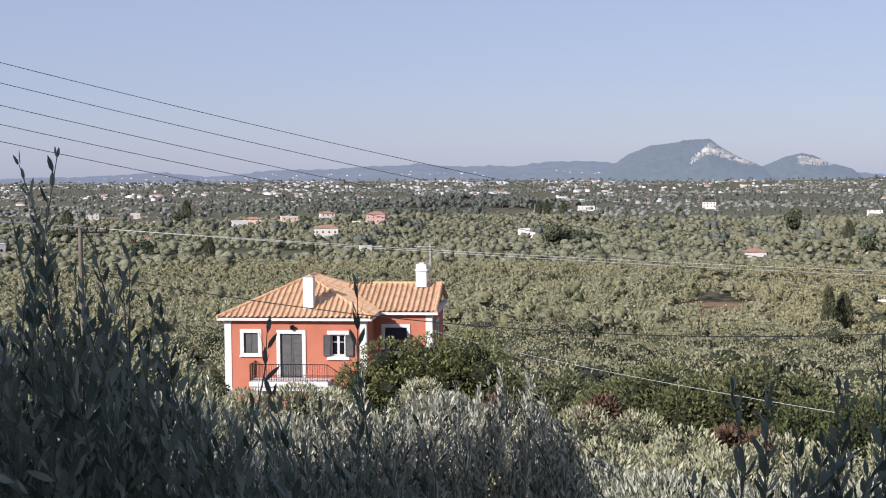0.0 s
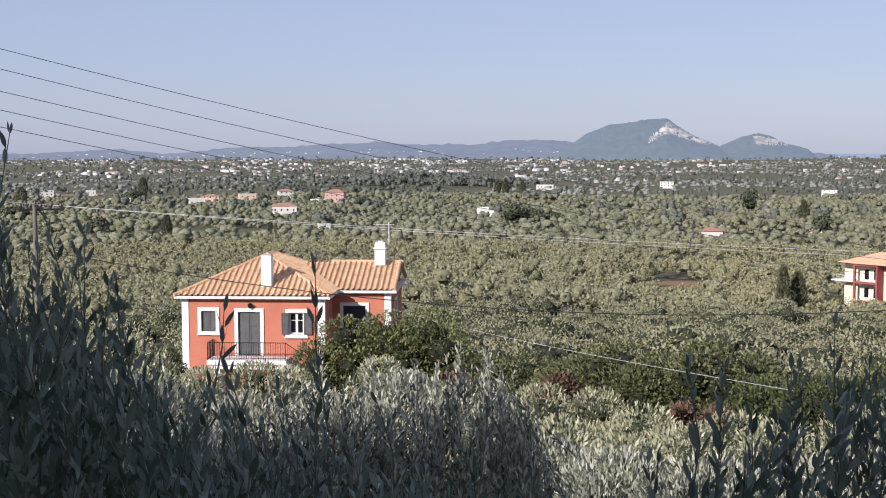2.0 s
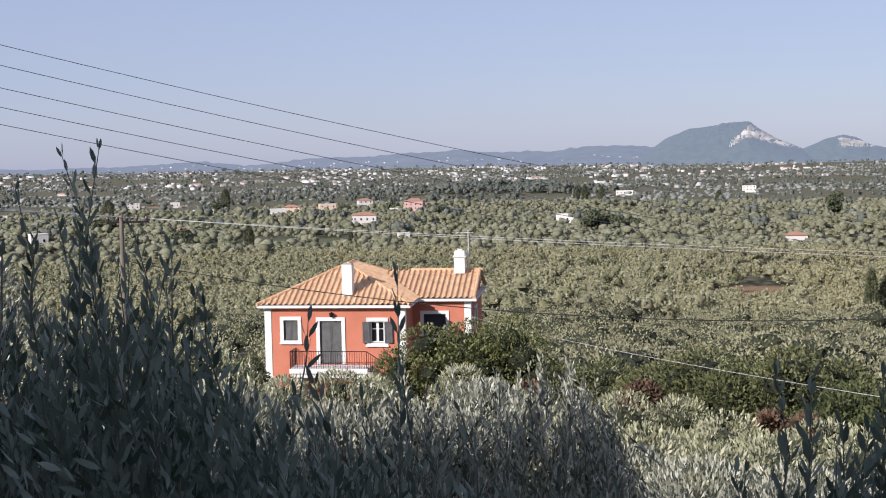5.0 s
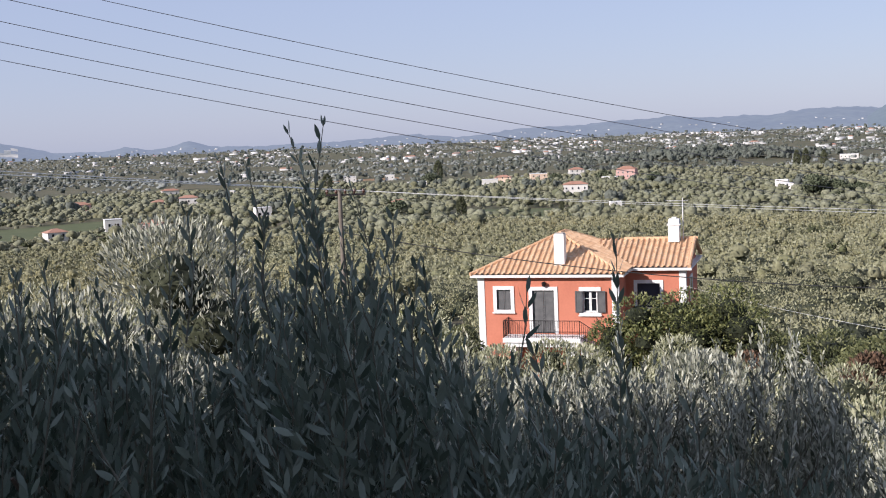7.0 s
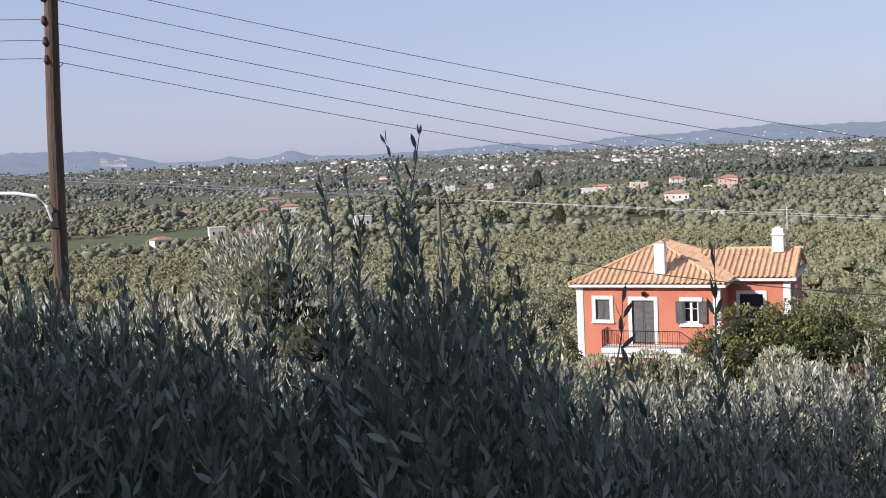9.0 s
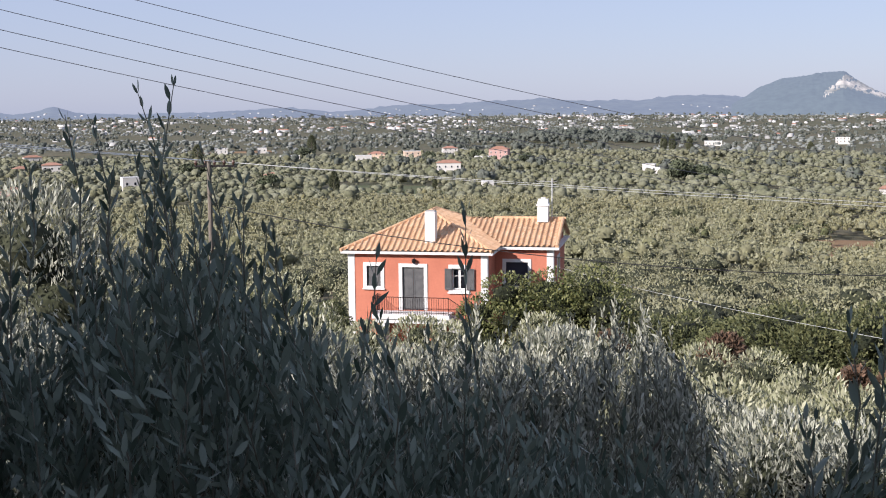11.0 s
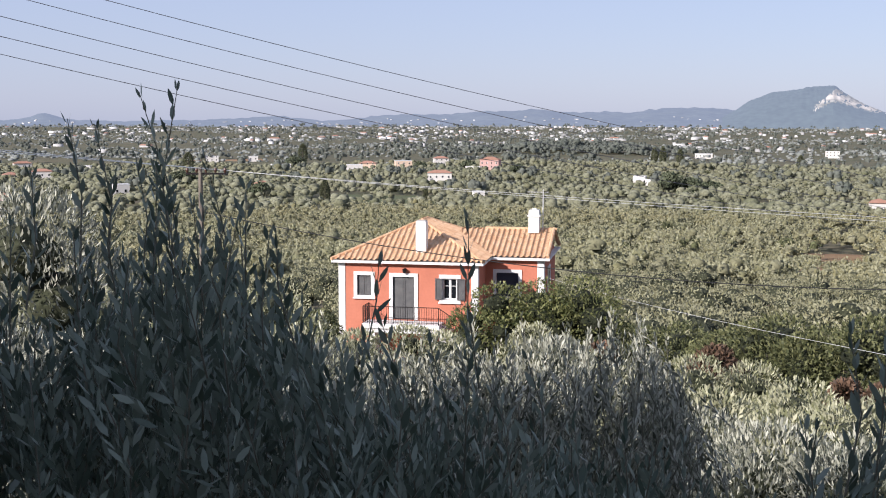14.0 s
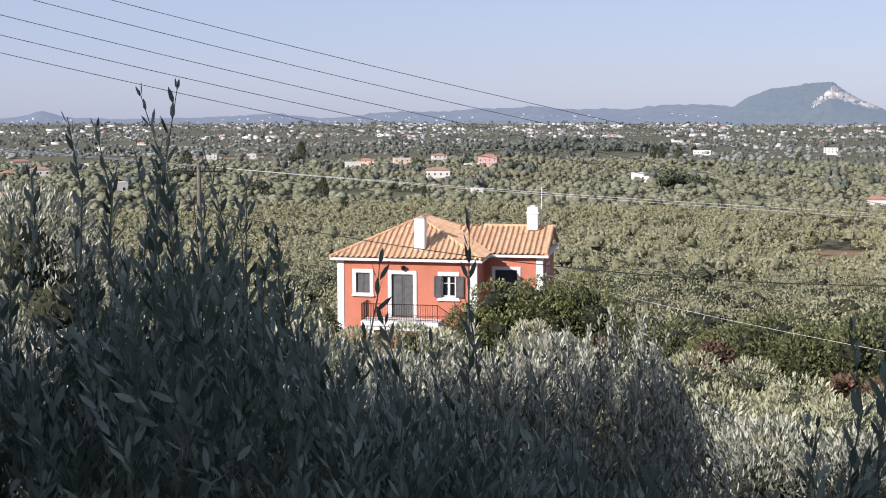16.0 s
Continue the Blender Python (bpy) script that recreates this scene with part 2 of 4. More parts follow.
angles = np.radians(np.concatenate([np.linspace(-60, 60, 121), np.linspace(72, 288, 19)]))
radii = np.concatenate([np.linspace(0.01, 30, 12), np.geomspace(36, 4950, 90)])
A, R = np.meshgrid(angles, radii)
gx, gy = 0.4 - R * np.sin(A), 0.6 + R * np.cos(A)
gv = np.stack([gx, gy, land(gx, gy)], -1).reshape(-1, 3)
na, nr = len(angles), len(radii)
gf = [(i * na + j, i * na + (j + 1) % na, (i + 1) * na + (j + 1) % na, (i + 1) * na + j) for i in range(nr - 1) for j in range(na)]
tagged(mesh_part("ground", gv, np.array(gf)[:, ::-1], EARTH, smooth=True), "dry earth and grass of the hillside and plain", "ground", kind="structure")

# far hills: ridge heights in degrees over the eye, by azimuth
RIDGE = [(-62, -0.3), (-40, -0.3), (-29, -0.3), (-26, -0.15), (-24.6, 0.05), (-23, 0.1), (-20, 0.2), (-13.8, 0.55), (-12.2, 0.66), (-10, 0.6), (-8.6, 0.43), (-5.6, 0.44), (-4.2, 0.56), (-1.7, 0.48),
         (0, 0.33), (1.8, 0.33), (3.7, 0.24), (4.3, 0.14), (6, -0.02), (6.6, 0.07), (8.1, 0.24), (10, 0.12), (12.4, 0.03), (16, -0.02), (17.7, 0.04), (18.9, 0.4), (19.7, 0.1),
         (20.6, -0.02), (21.7, 0.2), (22.7, 0.02), (24.8, 0.02), (26.1, 0.36), (28, 0.72), (31, 0.76), (36, 0.5), (45, 0.3), (62, 0.1)]


def hill(name, label, material, left, right, d0, d1, crest, rough, n_az, n_d=16, cliff=None):
    """A hill across a range of azimuths: crest(az) in degrees over the eye, falling to the plain in front and behind."""
    rng = np.random.default_rng(5)
    az = np.linspace(left, right, n_az)
    mid = (d0 + d1) / 2
    verts = []
    for j in range(n_d):
        s = j / (n_d - 1)
        d = d0 + (d1 - d0) * s
        bell = math.sin(math.pi * min(1, s * 1.0)) ** 0.8
        x, y = -d * np.sin(np.radians(az)), d * np.cos(np.radians(az))
        foot = land(x, y) - 3
        top = EYE + mid * np.tan(np.radians(crest(az)))
        wob = np.array([noise.noise(Vector((a * 1.7, s * 5, 3))) + 0.6 * noise.noise(Vector((a * 6, s * 14, 8))) for a in az])
        verts.append(np.stack([x, y, foot + np.maximum(0, top - foot) * bell * (1 + rough * wob * (0.3 + bell * 0.4))], 1))
    faces = [(j * n_az + i, (j + 1) * n_az + i, (j + 1) * n_az + i + 1, j * n_az + i + 1) for j in range(n_d - 1) for i in range(n_az - 1)]
    ob = tagged(mesh_part(name, np.concatenate(verts), faces, material, smooth=True), label, "hill", kind="structure")
    if cliff:
        ob.data.materials.append(CLIFF)
        a0, a1, low, high = cliff
        for p in ob.data.polygons:
            c = p.center
            a, e = math.degrees(math.atan2(-c.x, c.y)), math.degrees(math.atan2(c.z - EYE, math.hypot(c.x, c.y)))
            s = (a - a0) / (a1 - a0)
            grain = noise.noise(Vector((a * 3.5, e * 6, 1))) * 0.5 + noise.noise(Vector((a * 11, e * 9, 5))) * 0.4
            if 0.06 + grain * 0.25 < s < 1 and low(s) + grain * 0.3 < e < high(s) + grain * 0.12 and grain > -0.16:
                p.material_index = 1
    return ob


ra, rh = zip(*RIDGE)
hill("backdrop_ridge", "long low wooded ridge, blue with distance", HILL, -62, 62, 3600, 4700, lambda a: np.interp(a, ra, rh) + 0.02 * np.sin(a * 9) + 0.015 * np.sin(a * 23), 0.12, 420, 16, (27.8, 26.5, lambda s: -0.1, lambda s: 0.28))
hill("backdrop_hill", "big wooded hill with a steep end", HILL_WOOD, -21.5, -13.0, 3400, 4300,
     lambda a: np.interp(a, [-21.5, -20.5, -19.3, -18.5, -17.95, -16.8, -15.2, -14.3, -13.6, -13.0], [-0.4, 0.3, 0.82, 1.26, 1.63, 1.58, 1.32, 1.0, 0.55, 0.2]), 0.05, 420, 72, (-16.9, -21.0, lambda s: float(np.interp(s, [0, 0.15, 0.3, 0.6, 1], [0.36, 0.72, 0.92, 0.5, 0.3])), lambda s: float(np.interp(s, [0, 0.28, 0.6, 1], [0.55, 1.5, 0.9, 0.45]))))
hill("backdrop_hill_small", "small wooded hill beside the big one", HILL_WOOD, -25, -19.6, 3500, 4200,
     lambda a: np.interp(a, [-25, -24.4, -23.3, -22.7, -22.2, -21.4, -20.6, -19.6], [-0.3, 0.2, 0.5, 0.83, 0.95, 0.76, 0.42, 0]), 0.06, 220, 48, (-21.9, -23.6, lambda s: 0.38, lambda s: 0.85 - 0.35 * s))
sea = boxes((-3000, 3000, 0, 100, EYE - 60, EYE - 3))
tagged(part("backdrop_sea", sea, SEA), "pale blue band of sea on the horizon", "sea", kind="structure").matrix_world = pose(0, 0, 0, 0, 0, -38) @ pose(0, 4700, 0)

NAVY = surface("dark_blue_shutter", (0.028, 0.028, 0.045), (0.035, 0.035, 0.052), scale=2, rough=0.6)

# ---- the red house ----
HOUSE = pose(-5.75, 62.0, EYE, 0, 0, -10.5)   # x along the front, y into the house, z from the eye's height
house = thing("house", HOUSE, "red stucco house with white trim and a terracotta roof", "house")
W1, W2, SET, DEEP = 7.44, 10.58, 2.8, 6.2     # main block, whole width, set-back and depth of the wing
TOP, BASE = -7.42, -14.2


def wall_with_openings(u0, u1, z0, z1, y0, y1, holes):
    """One wall of a thickness, with rectangular openings (u0, u1, z0, z1) through it."""
    us = sorted({u0, u1, *(u for h in holes for u in h[:2])})
    zs = sorted({z0, z1, *(z for h in holes for z in h[2:])})
    solid = {(i, k) for i in range(len(us) - 1) for k in range(len(zs) - 1)
             if not any(h[0] < (us[i] + us[i + 1]) / 2 < h[1] and h[2] < (zs[k] + zs[k + 1]) / 2 < h[3] for h in holes)}
    bm = bmesh.new()
    grid = {}

    def v(i, k, back):
        if (i, k, back) not in grid:
            grid[i, k, back] = bm.verts.new((us[i], y1 if back else y0, zs[k]))
        return grid[i, k, back]

    for i, k in solid:
        ring = [(i, k), (i + 1, k), (i + 1, k + 1), (i, k + 1)]
        bm.faces.new([v(*c, False) for c in ring])
        bm.faces.new([v(*c, True) for c in ring[::-1]])
        for (a, b), nb in zip(zip(ring, ring[1:] + ring[:1]), ((i, k - 1), (i + 1, k), (i, k + 1), (i - 1, k))):
            if nb not in solid:
                bm.faces.new((v(*b, False), v(*a, False), v(*a, True), v(*b, True)))
    return bm


LEFT_WIN, DOOR, RIGHT_WIN, WING_WIN = (0.99, 1.75, -9.17, -8.10), (2.92, 4.08, -10.42, -8.14), (5.60, 6.34, -9.29, -8.17), (8.02, 9.22, -9.45, -8.15)
part("wall", wall_with_openings(0, W1, BASE, TOP, 0, 0.3, [LEFT_WIN, DOOR, RIGHT_WIN]), STUCCO, house)
part("wall", wall_with_openings(W1, W2, BASE, TOP, SET, SET + 0.3, [WING_WIN]), STUCCO, house)
part("wall", boxes((W1 - 0.3, W1 - 0.004, 0.304, SET + 6, BASE, TOP)), STUCCO, house)
part("wall", boxes((0.004, 0.3, 0.304, SET + DEEP, BASE, TOP)), STUCCO, house)
part("wall", boxes((0.302, W2, SET + DEEP, SET + DEEP + 0.3, BASE, TOP)), STUCCO, house)
# gable end with its triangle
bm = boxes((W2 - 0.3, W2 - 0.004, SET + 0.304, SET + DEEP - 0.004, BASE, TOP))
tri = [bm.verts.new((u, y, z)) for u in (W2 - 0.3, W2 - 0.004) for y, z in ((SET + 0.02, TOP), (SET + DEEP, TOP), (SET + DEEP / 2, TOP + 1.2))]
bm.faces.new(tri[:3]), bm.faces.new(tri[3:][::-1])
for i, j in ((0, 1), (1, 2), (2, 0)):
    bm.faces.new((tri[i], tri[i + 3], tri[j + 3], tri[j]))
part("wall", bm, STUCCO, house, "red stucco gable end")
part("floor_slab", boxes((0.3, W1 - 0.3, 0.3, SET + DEEP, -10.7, -10.46)), CONCRETE, house)
for u0, u1, y0, y1 in ((-0.03, 0.34, -0.035, 0.3), (W1 - 0.33, W1 + 0.03, -0.035, 0.3), (W2 - 0.34, W2 + 0.03, SET - 0.035, SET + 0.34)):
    part("corner_pilaster", boxes((u0, u1, y0, y1, BASE, TOP), bevel=0.01), WHITE, house, "white painted corner strip")


def frame_round(u0, u1, z0, z1, y, w=0.19, door=False):
    return wall_with_openings(u0 - w, u1 + w, z0 if door else z0 - w, z1 + w, y - 0.05, y + 0.12, [(u0, u1, z0, z1)])


def sill_under(u0, u1, z0, y, parent, w=0.19):
    part("window_sill", boxes((u0 - w - 0.04, u1 + w + 0.04, y - 0.12, y - 0.052, z0 - w, z0 - w + 0.07), bevel=0.008), WHITE, parent)


def louvre(u0, u1, z0, z1, y, parent, name="shutter", leaves_n=2, slats=18):
    """Closed shutters: leaves with a frame and slats."""
    wide = (u1 - u0) / leaves_n
    for k in range(leaves_n):
        a, b = u0 + k * wide + 0.008, u0 + (k + 1) * wide - 0.008
        bm = wall_with_openings(a, b, z0, z1, y, y + 0.045, [(a + 0.07, b - 0.07, z0 + 0.08, z1 - 0.08)])
        leaf = part(name, bm, SHUTTER, parent, "grey wooden shutter leaf")
        sl = bmesh.new()
        step = (z1 - z0 - 0.16) / slats
        for s in range(slats):
            z = z0 + 0.08 + step * s
            vs = [sl.verts.new(p) for p in ((a + 0.07, y + 0.008, z), (b - 0.07, y + 0.008, z), (b - 0.07, y + 0.036, z + step * 1.15), (a + 0.07, y + 0.036, z + step * 1.15))]
            sl.faces.new(vs)
        part("louvres", sl, SHUTTER, leaf)


win = part("window", frame_round(*LEFT_WIN, 0), WHITE, house, "white-framed window with closed grey shutters")
louvre(*LEFT_WIN, 0.05, win)
sill_under(*LEFT_WIN[:3], 0, win)
door = part("balcony_door", frame_round(*DOOR, 0, door=True), WHITE, house, "white-framed balcony door with closed grey shutters")
louvre(*DOOR, 0.05, door, slats=34)
win = part("window", frame_round(*RIGHT_WIN, 0, w=0.2), WHITE, house, "white-framed window with open grey shutters")
part("pane", boxes((RIGHT_WIN[0], RIGHT_WIN[1], 0.14, 0.15, RIGHT_WIN[2], RIGHT_WIN[3])), GLASS, win, "dark window glass")
a, b, c, d = RIGHT_WIN
sill_under(a, b, c, 0, win, 0.2)
mid = (a + b) / 2
for e0, e1 in ((a, mid - 0.002), (mid + 0.002, b)):
    leaf = part("casement", wall_with_openings(e0, e1, c, d, 0.09, 0.13, [(e0 + 0.06, e1 - 0.06, c + 0.07, d - 0.07)]), WHITE, win, "white casement frame")
    part("glazing_bar", boxes((e0 + 0.06, e1 - 0.06, 0.1, 0.12, d - 0.42, d - 0.39)), WHITE, leaf)
louvre(a - 0.40, a - 0.02, c, d, -0.11, win, leaves_n=1)
louvre(b + 0.02, b + 0.45, c, d, -0.11, win, leaves_n=1)
win = part("window", frame_round(*WING_WIN, SET, w=0.18), WHITE, house, "wide white-framed window with dark shutters")
part("shutter_panel", boxes((WING_WIN[0], WING_WIN[1], SET + 0.1, SET + 0.14, WING_WIN[2], WING_WIN[3])), NAVY, win, "dark closed shutter")
lamp = part("wall_lamp", tube(bmesh.new(), [(3.58, -0.16, -7.93), (3.58, -0.16, -7.86), (3.58, -0.16, -7.72), (3.58, -0.16, -7.68)], [0.05, 0.10, 0.12, 0.03], 8), IRON, house, "small dark wall lantern")
part("bracket", boxes((3.56, 3.60, -0.16, 0.0, -7.70, -7.67)), IRON, lamp)

for z_ in (-7.75, -8.0, -8.3):
    part("cable_bracket", tube(bmesh.new(), [(-0.03, 0.1, z_), (-0.16, 0.05, z_), (-0.16, 0.05, z_ + 0.1)], 0.018, 6), IRON, house, "small black cable bracket")

# balcony, railing and stair
balcony = part("balcony_slab", boxes((1.55, 5.65, -1.25, -0.004, -10.72, -10.46), bevel=0.02), WHITE, house, "white painted balcony slab")
part("slab_beam", boxes((1.65, 5.5, -1.15, -0.004, -10.95, -10.724), bevel=0.02), WHITE, balcony)
for u in (1.9, 5.0):
    part("support_wall", boxes((u, u + 0.3, -1.1, -0.05, BASE, -10.954)), WHITE, house)


def railing(points, material, parent, label, step=0.125):
    """A railing of rails, posts and thin bars, each a part."""
    rail = part("railing", tube(bmesh.new(), [(x, y, z + 0.9) for x, y, z in points], 0.022, 6), material, parent, label)
    part("bottom_rail", tube(bmesh.new(), [(x, y, z + 0.1) for x, y, z in points], 0.014, 6), material, rail)
    thick, thin = (part(n_, tube(bmesh.new(), [(0, 0, 0), (0, 0, 0.89)], r_, 5), material, rail) for n_, r_ in (("post", 0.022), ("bar", 0.011)))
    thick.location, thin.location = points[0], Vector(points[0]).lerp(Vector(points[1]), 0.5)
    for p, q in zip(points, points[1:]):
        k = max(1, round(math.dist(p, q) / step))
        for i in range(1, k + 1):
            src = thick if i == k else thin
            ob = new(src.name.split(".")[0], src.data)
            ob.parent, ob.location = rail, Vector(p).lerp(Vector(q), i / k)
            tagged(ob)
    return rail


railing([(1.6, -0.05, -10.46), (1.6, -1.2, -10.46), (5.6, -1.2, -10.46)], IRON, house, "black iron balcony railing")
railing([(5.6, -1.2, -10.46), (6.5, -1.2, -11.05), (7.6, -1.2, -11.8)], IRON, house, "sloping iron stair railing")
for k in range(12):
    part("step", boxes((5.652 + 0.27 * k, 5.918 + 0.27 * k, -1.25, -0.01, BASE, -10.63 - 0.175 * k), bevel=0.01), CONCRETE, house)


# roofs: barrel-tiled slopes
def tiled_slope(corners, inside, wave=0.15, course=0.36):
    """A slope of barrel tiles over the polygon inside(s, t); corners: origin at the eave, along the eave, up the slope."""
    o, along, up = (Vector(c) for c in corners)
    length, rise = along.length, up.length
    along, up = along.normalized(), up.normalized()
    out = along.cross(up).normalized()
    verts, faces = [], []
    for k in range(int(rise / course) + 1):
        t0, t1 = k * course, min(rise, (k + 1) * course + 0.03)
        lo, hi = inside(t0), inside(min(rise, (k + 1) * course))
        a, b = max(lo[0], 0), min(lo[1], length)
        if b - a < 0.05:
            continue
        col0, col1 = math.floor(a / wave), math.ceil(b / wave)
        for c in range(col0, col1):
            s0, s1 = max(a, c * wave), min(b, (c + 1) * wave)
            if s1 - s0 < 0.01:
                continue
            n = len(verts)
            hump = c % 2 == 0
            for s in np.linspace(s0, s1, 5):
                ph = (s - c * wave) / wave
                h = 0.075 * math.sin(math.pi * ph) if hump else -0.025 * math.sin(math.pi * ph)
                for t, lift in ((t0, 0.03), (t1, 0.0)):
                    lim = (lo, hi)[t > t0]
                    sc = min(max(s, lim[0]), lim[1])
                    verts.append(o + along * sc + up * t + out * (0.05 + h + lift))
            faces += [(n + 2 * i, n + 2 * i + 2, n + 2 * i + 3, n + 2 * i + 1) for i in range(4)]
    return np.array([tuple(v) for v in verts]), np.array(faces)


EAVE, OVER = TOP + 0.12, 0.34
half = W1 / 2 + OVER
rise1 = half * 0.44
apex_y = -OVER + half
back = SET + DEEP + OVER
slope_len = math.hypot(half, rise1)
# main block: front hip, two long sides
front = tiled_slope(((-OVER, -OVER, EAVE), (2 * half, 0, 0), (0, half, rise1)), lambda t: (half * t / slope_len, 2 * half - half * t / slope_len))
mesh_part("roof_slope", *front, TILE, house, "terracotta barrel tiles on the front hip")
right = tiled_slope(((W1 + OVER, -OVER, EAVE), (0, back + OVER, 0), (-half, 0, rise1)), lambda t: (half * t / slope_len, back + OVER - half * t / slope_len))
mesh_part("roof_slope", *right, TILE, house, "terracotta barrel tiles on the side slope")
left = tiled_slope(((-OVER, back, EAVE), (0, -(back + OVER), 0), (half, 0, rise1)), lambda t: (half * t / slope_len, back + OVER - half * t / slope_len))
mesh_part("roof_slope", *left, TILE, house, "terracotta barrel tiles on the side slope")
rear = tiled_slope(((W1 + OVER, back, EAVE), (-2 * half, 0, 0), (0, -half, rise1)), lambda t: (half * t / slope_len, 2 * half - half * t / slope_len))
mesh_part("roof_slope", *rear, TILE, house)
# wing: gable roof with its ridge along the front
wh = DEEP / 2 + OVER
wr = wh * 0.35
wl = math.hypot(wh, wr)
w0, w1 = W1 - 1.9, W2 + 0.35


def wing_edge(t):
    """Where the wing's front slope meets the main block's side slope."""
    return max(0.0, W1 + OVER + 0.05 - w0 - half * (t * wr / wl) / rise1 * 1.0), w1 - w0


mesh_part("roof_slope", *tiled_slope(((w0, SET - OVER, EAVE), (w1 - w0, 0, 0), (0, wh, wr)), wing_edge), TILE, house, "terracotta barrel tiles on the wing")
mesh_part("roof_slope", *tiled_slope(((w1, SET + DEEP + OVER, EAVE), (-(w1 - w0), 0, 0), (0, -wh, wr)), lambda t: (0, w1 - w0)), TILE, house)


def cap(points, r=0.10):
    """Ridge tiles in a row along a line."""
    bm = bmesh.new()
    p, q = Vector(points[0]), Vector(points[1])
    k = max(1, round((q - p).length / 0.42))
    for i in range(k):
        a, b = p.lerp(q, i / k), p.lerp(q, (i + 1.12) / k)
        tube(bm, [a, b], [r * 1.08, r * 0.9], 8)
    return bm


apex, apex2 = (W1 / 2, apex_y, EAVE + rise1 + 0.06), (W1 / 2, back - half, EAVE + rise1 + 0.06)
for p, q in (((-OVER, -OVER, EAVE + 0.06), apex), ((W1 + OVER, -OVER, EAVE + 0.06), apex), (apex, apex2), ((-OVER, back, EAVE + 0.06), apex2), ((W1 + OVER, back, EAVE + 0.06), apex2),
             ((w0 + 1.4, SET - OVER + wh, EAVE + wr + 0.06), (w1, SET - OVER + wh, EAVE + wr + 0.06)), ((w1 - 0.12, SET - OVER, EAVE + 0.07), (w1 - 0.12, SET - OVER + wh, EAVE + wr + 0.07)),
             ((w1 - 0.12, SET + DEEP + OVER, EAVE + 0.07), (w1 - 0.12, SET - OVER + wh, EAVE + wr + 0.07))):
    part("ridge_tiles", cap((p, q)), TILE, house, "row of rounded ridge tiles")
for b_ in ((-OVER, W1 + OVER, -OVER, -OVER + 0.05), (-OVER, -OVER + 0.05, -OVER + 0.052, back), (W1 + OVER - 0.05, W1 + OVER, -OVER + 0.052, SET - OVER), (W1 + OVER + 0.002, w1, SET - OVER, SET - OVER + 0.05)):
    part("eave_board", boxes((*b_, EAVE - 0.13, EAVE + 0.01)), WHITE, house, "white eave board")
for b_ in ((-OVER + 0.05, W1 + OVER - 0.05, -OVER + 0.05, back), (W1 + OVER - 0.048, w1 - 0.02, SET - OVER + 0.05, SET + DEEP + OVER)):
    part("soffit", boxes((*b_, EAVE - 0.115, EAVE - 0.06)), WHITE, house)


def chimney(u, y, z0, z1, w, crown):
    ch = part("chimney", boxes((u - w / 2, u + w / 2, y, y + w, z0, z1), bevel=0.015), WHITE, house, "white rendered chimney")
    if crown:
        part("chimney_cap", boxes((u - w / 2 - 0.06, u + w / 2 + 0.06, y - 0.06, y + w + 0.06, z1 - 0.28, z1 - 0.2), (u - w / 2 + 0.02, u + w / 2 - 0.02, y + 0.02, y + w - 0.02, z1, z1 + 0.08),
             (u - 0.12, u + 0.12, y + w / 2 - 0.12, y + w / 2 + 0.12, z1 + 0.08, z1 + 0.16)), WHITE, ch)
    else:
        part("chimney_cap", boxes((u - w / 2 + 0.04, u + w / 2 - 0.04, y + 0.04, y + w - 0.04, z1 + 0.001, z1 + 0.06)), CONCRETE, ch)
    return ch


chimney(4.33, 0.45, -7.0, -5.26, 0.55, False)
chimney(9.75, SET + 2.4, -6.2, -5.0, 0.6, True)
ant = part("antenna", tube(bmesh.new(), [(10.2, SET + 3.0, -6.2), (10.2, SET + 3.0, -3.8)], 0.03, 6), STEEL, house, "thin roof aerial mast")
bm = bmesh.new()
tube(bm, [(9.3, SET + 3.0, -3.95), (10.5, SET + 3.0, -3.95)], 0.012, 5)
for k in range(9):
    tube(bm, [(9.3 + 0.14 * k, SET + 2.8, -3.95), (9.3 + 0.14 * k, SET + 3.2, -3.95)], 0.008, 4)
part("aerial_rods", bm, STEEL, ant)
# side wing details seen obliquely
win = part("window", boxes((W2 + 0.001, W2 + 0.05, SET + 2.0, SET + 2.15, -9.4, -8.0), (W2 + 0.001, W2 + 0.05, SET + 3.25, SET + 3.4, -9.4, -8.0), (W2 + 0.001, W2 + 0.05, SET + 2.15, SET + 3.25, -8.15, -8.0)), WHITE, house)
part("pane", boxes((W2 + 0.002, W2 + 0.02, SET + 2.15, SET + 3.25, -9.4, -8.15)), GLASS, win)


# ---- an unseen building, added behind the camera to shade the nearest trees ----
shade = thing("building", pose(0, 0, 0), "unseen grey stone block added behind the viewpoint for shade", "building")
SHADE_TOP = EYE + 4.95
part("wall", boxes((-24, 1.0, -12, -3.0, EYE - 4.6, SHADE_TOP)), STONE, shade)
terrace = part("terrace", boxes((-5, 1.0, -2.996, 0.45, EYE - 1.8, EYE - 1.62)), CONCRETE, shade, "plain concrete terrace")
for x_ in (-4.8, 0.5):
    part("pier", boxes((x_, x_ + 0.3, 0.1, 0.4, EYE - 5, EYE - 1.804)), CONCRETE, terrace)
part("roof", boxes((-24.4, 1.4, -12.4, -2.6, SHADE_TOP + 0.002, SHADE_TOP + 0.25)), TILE, shade)


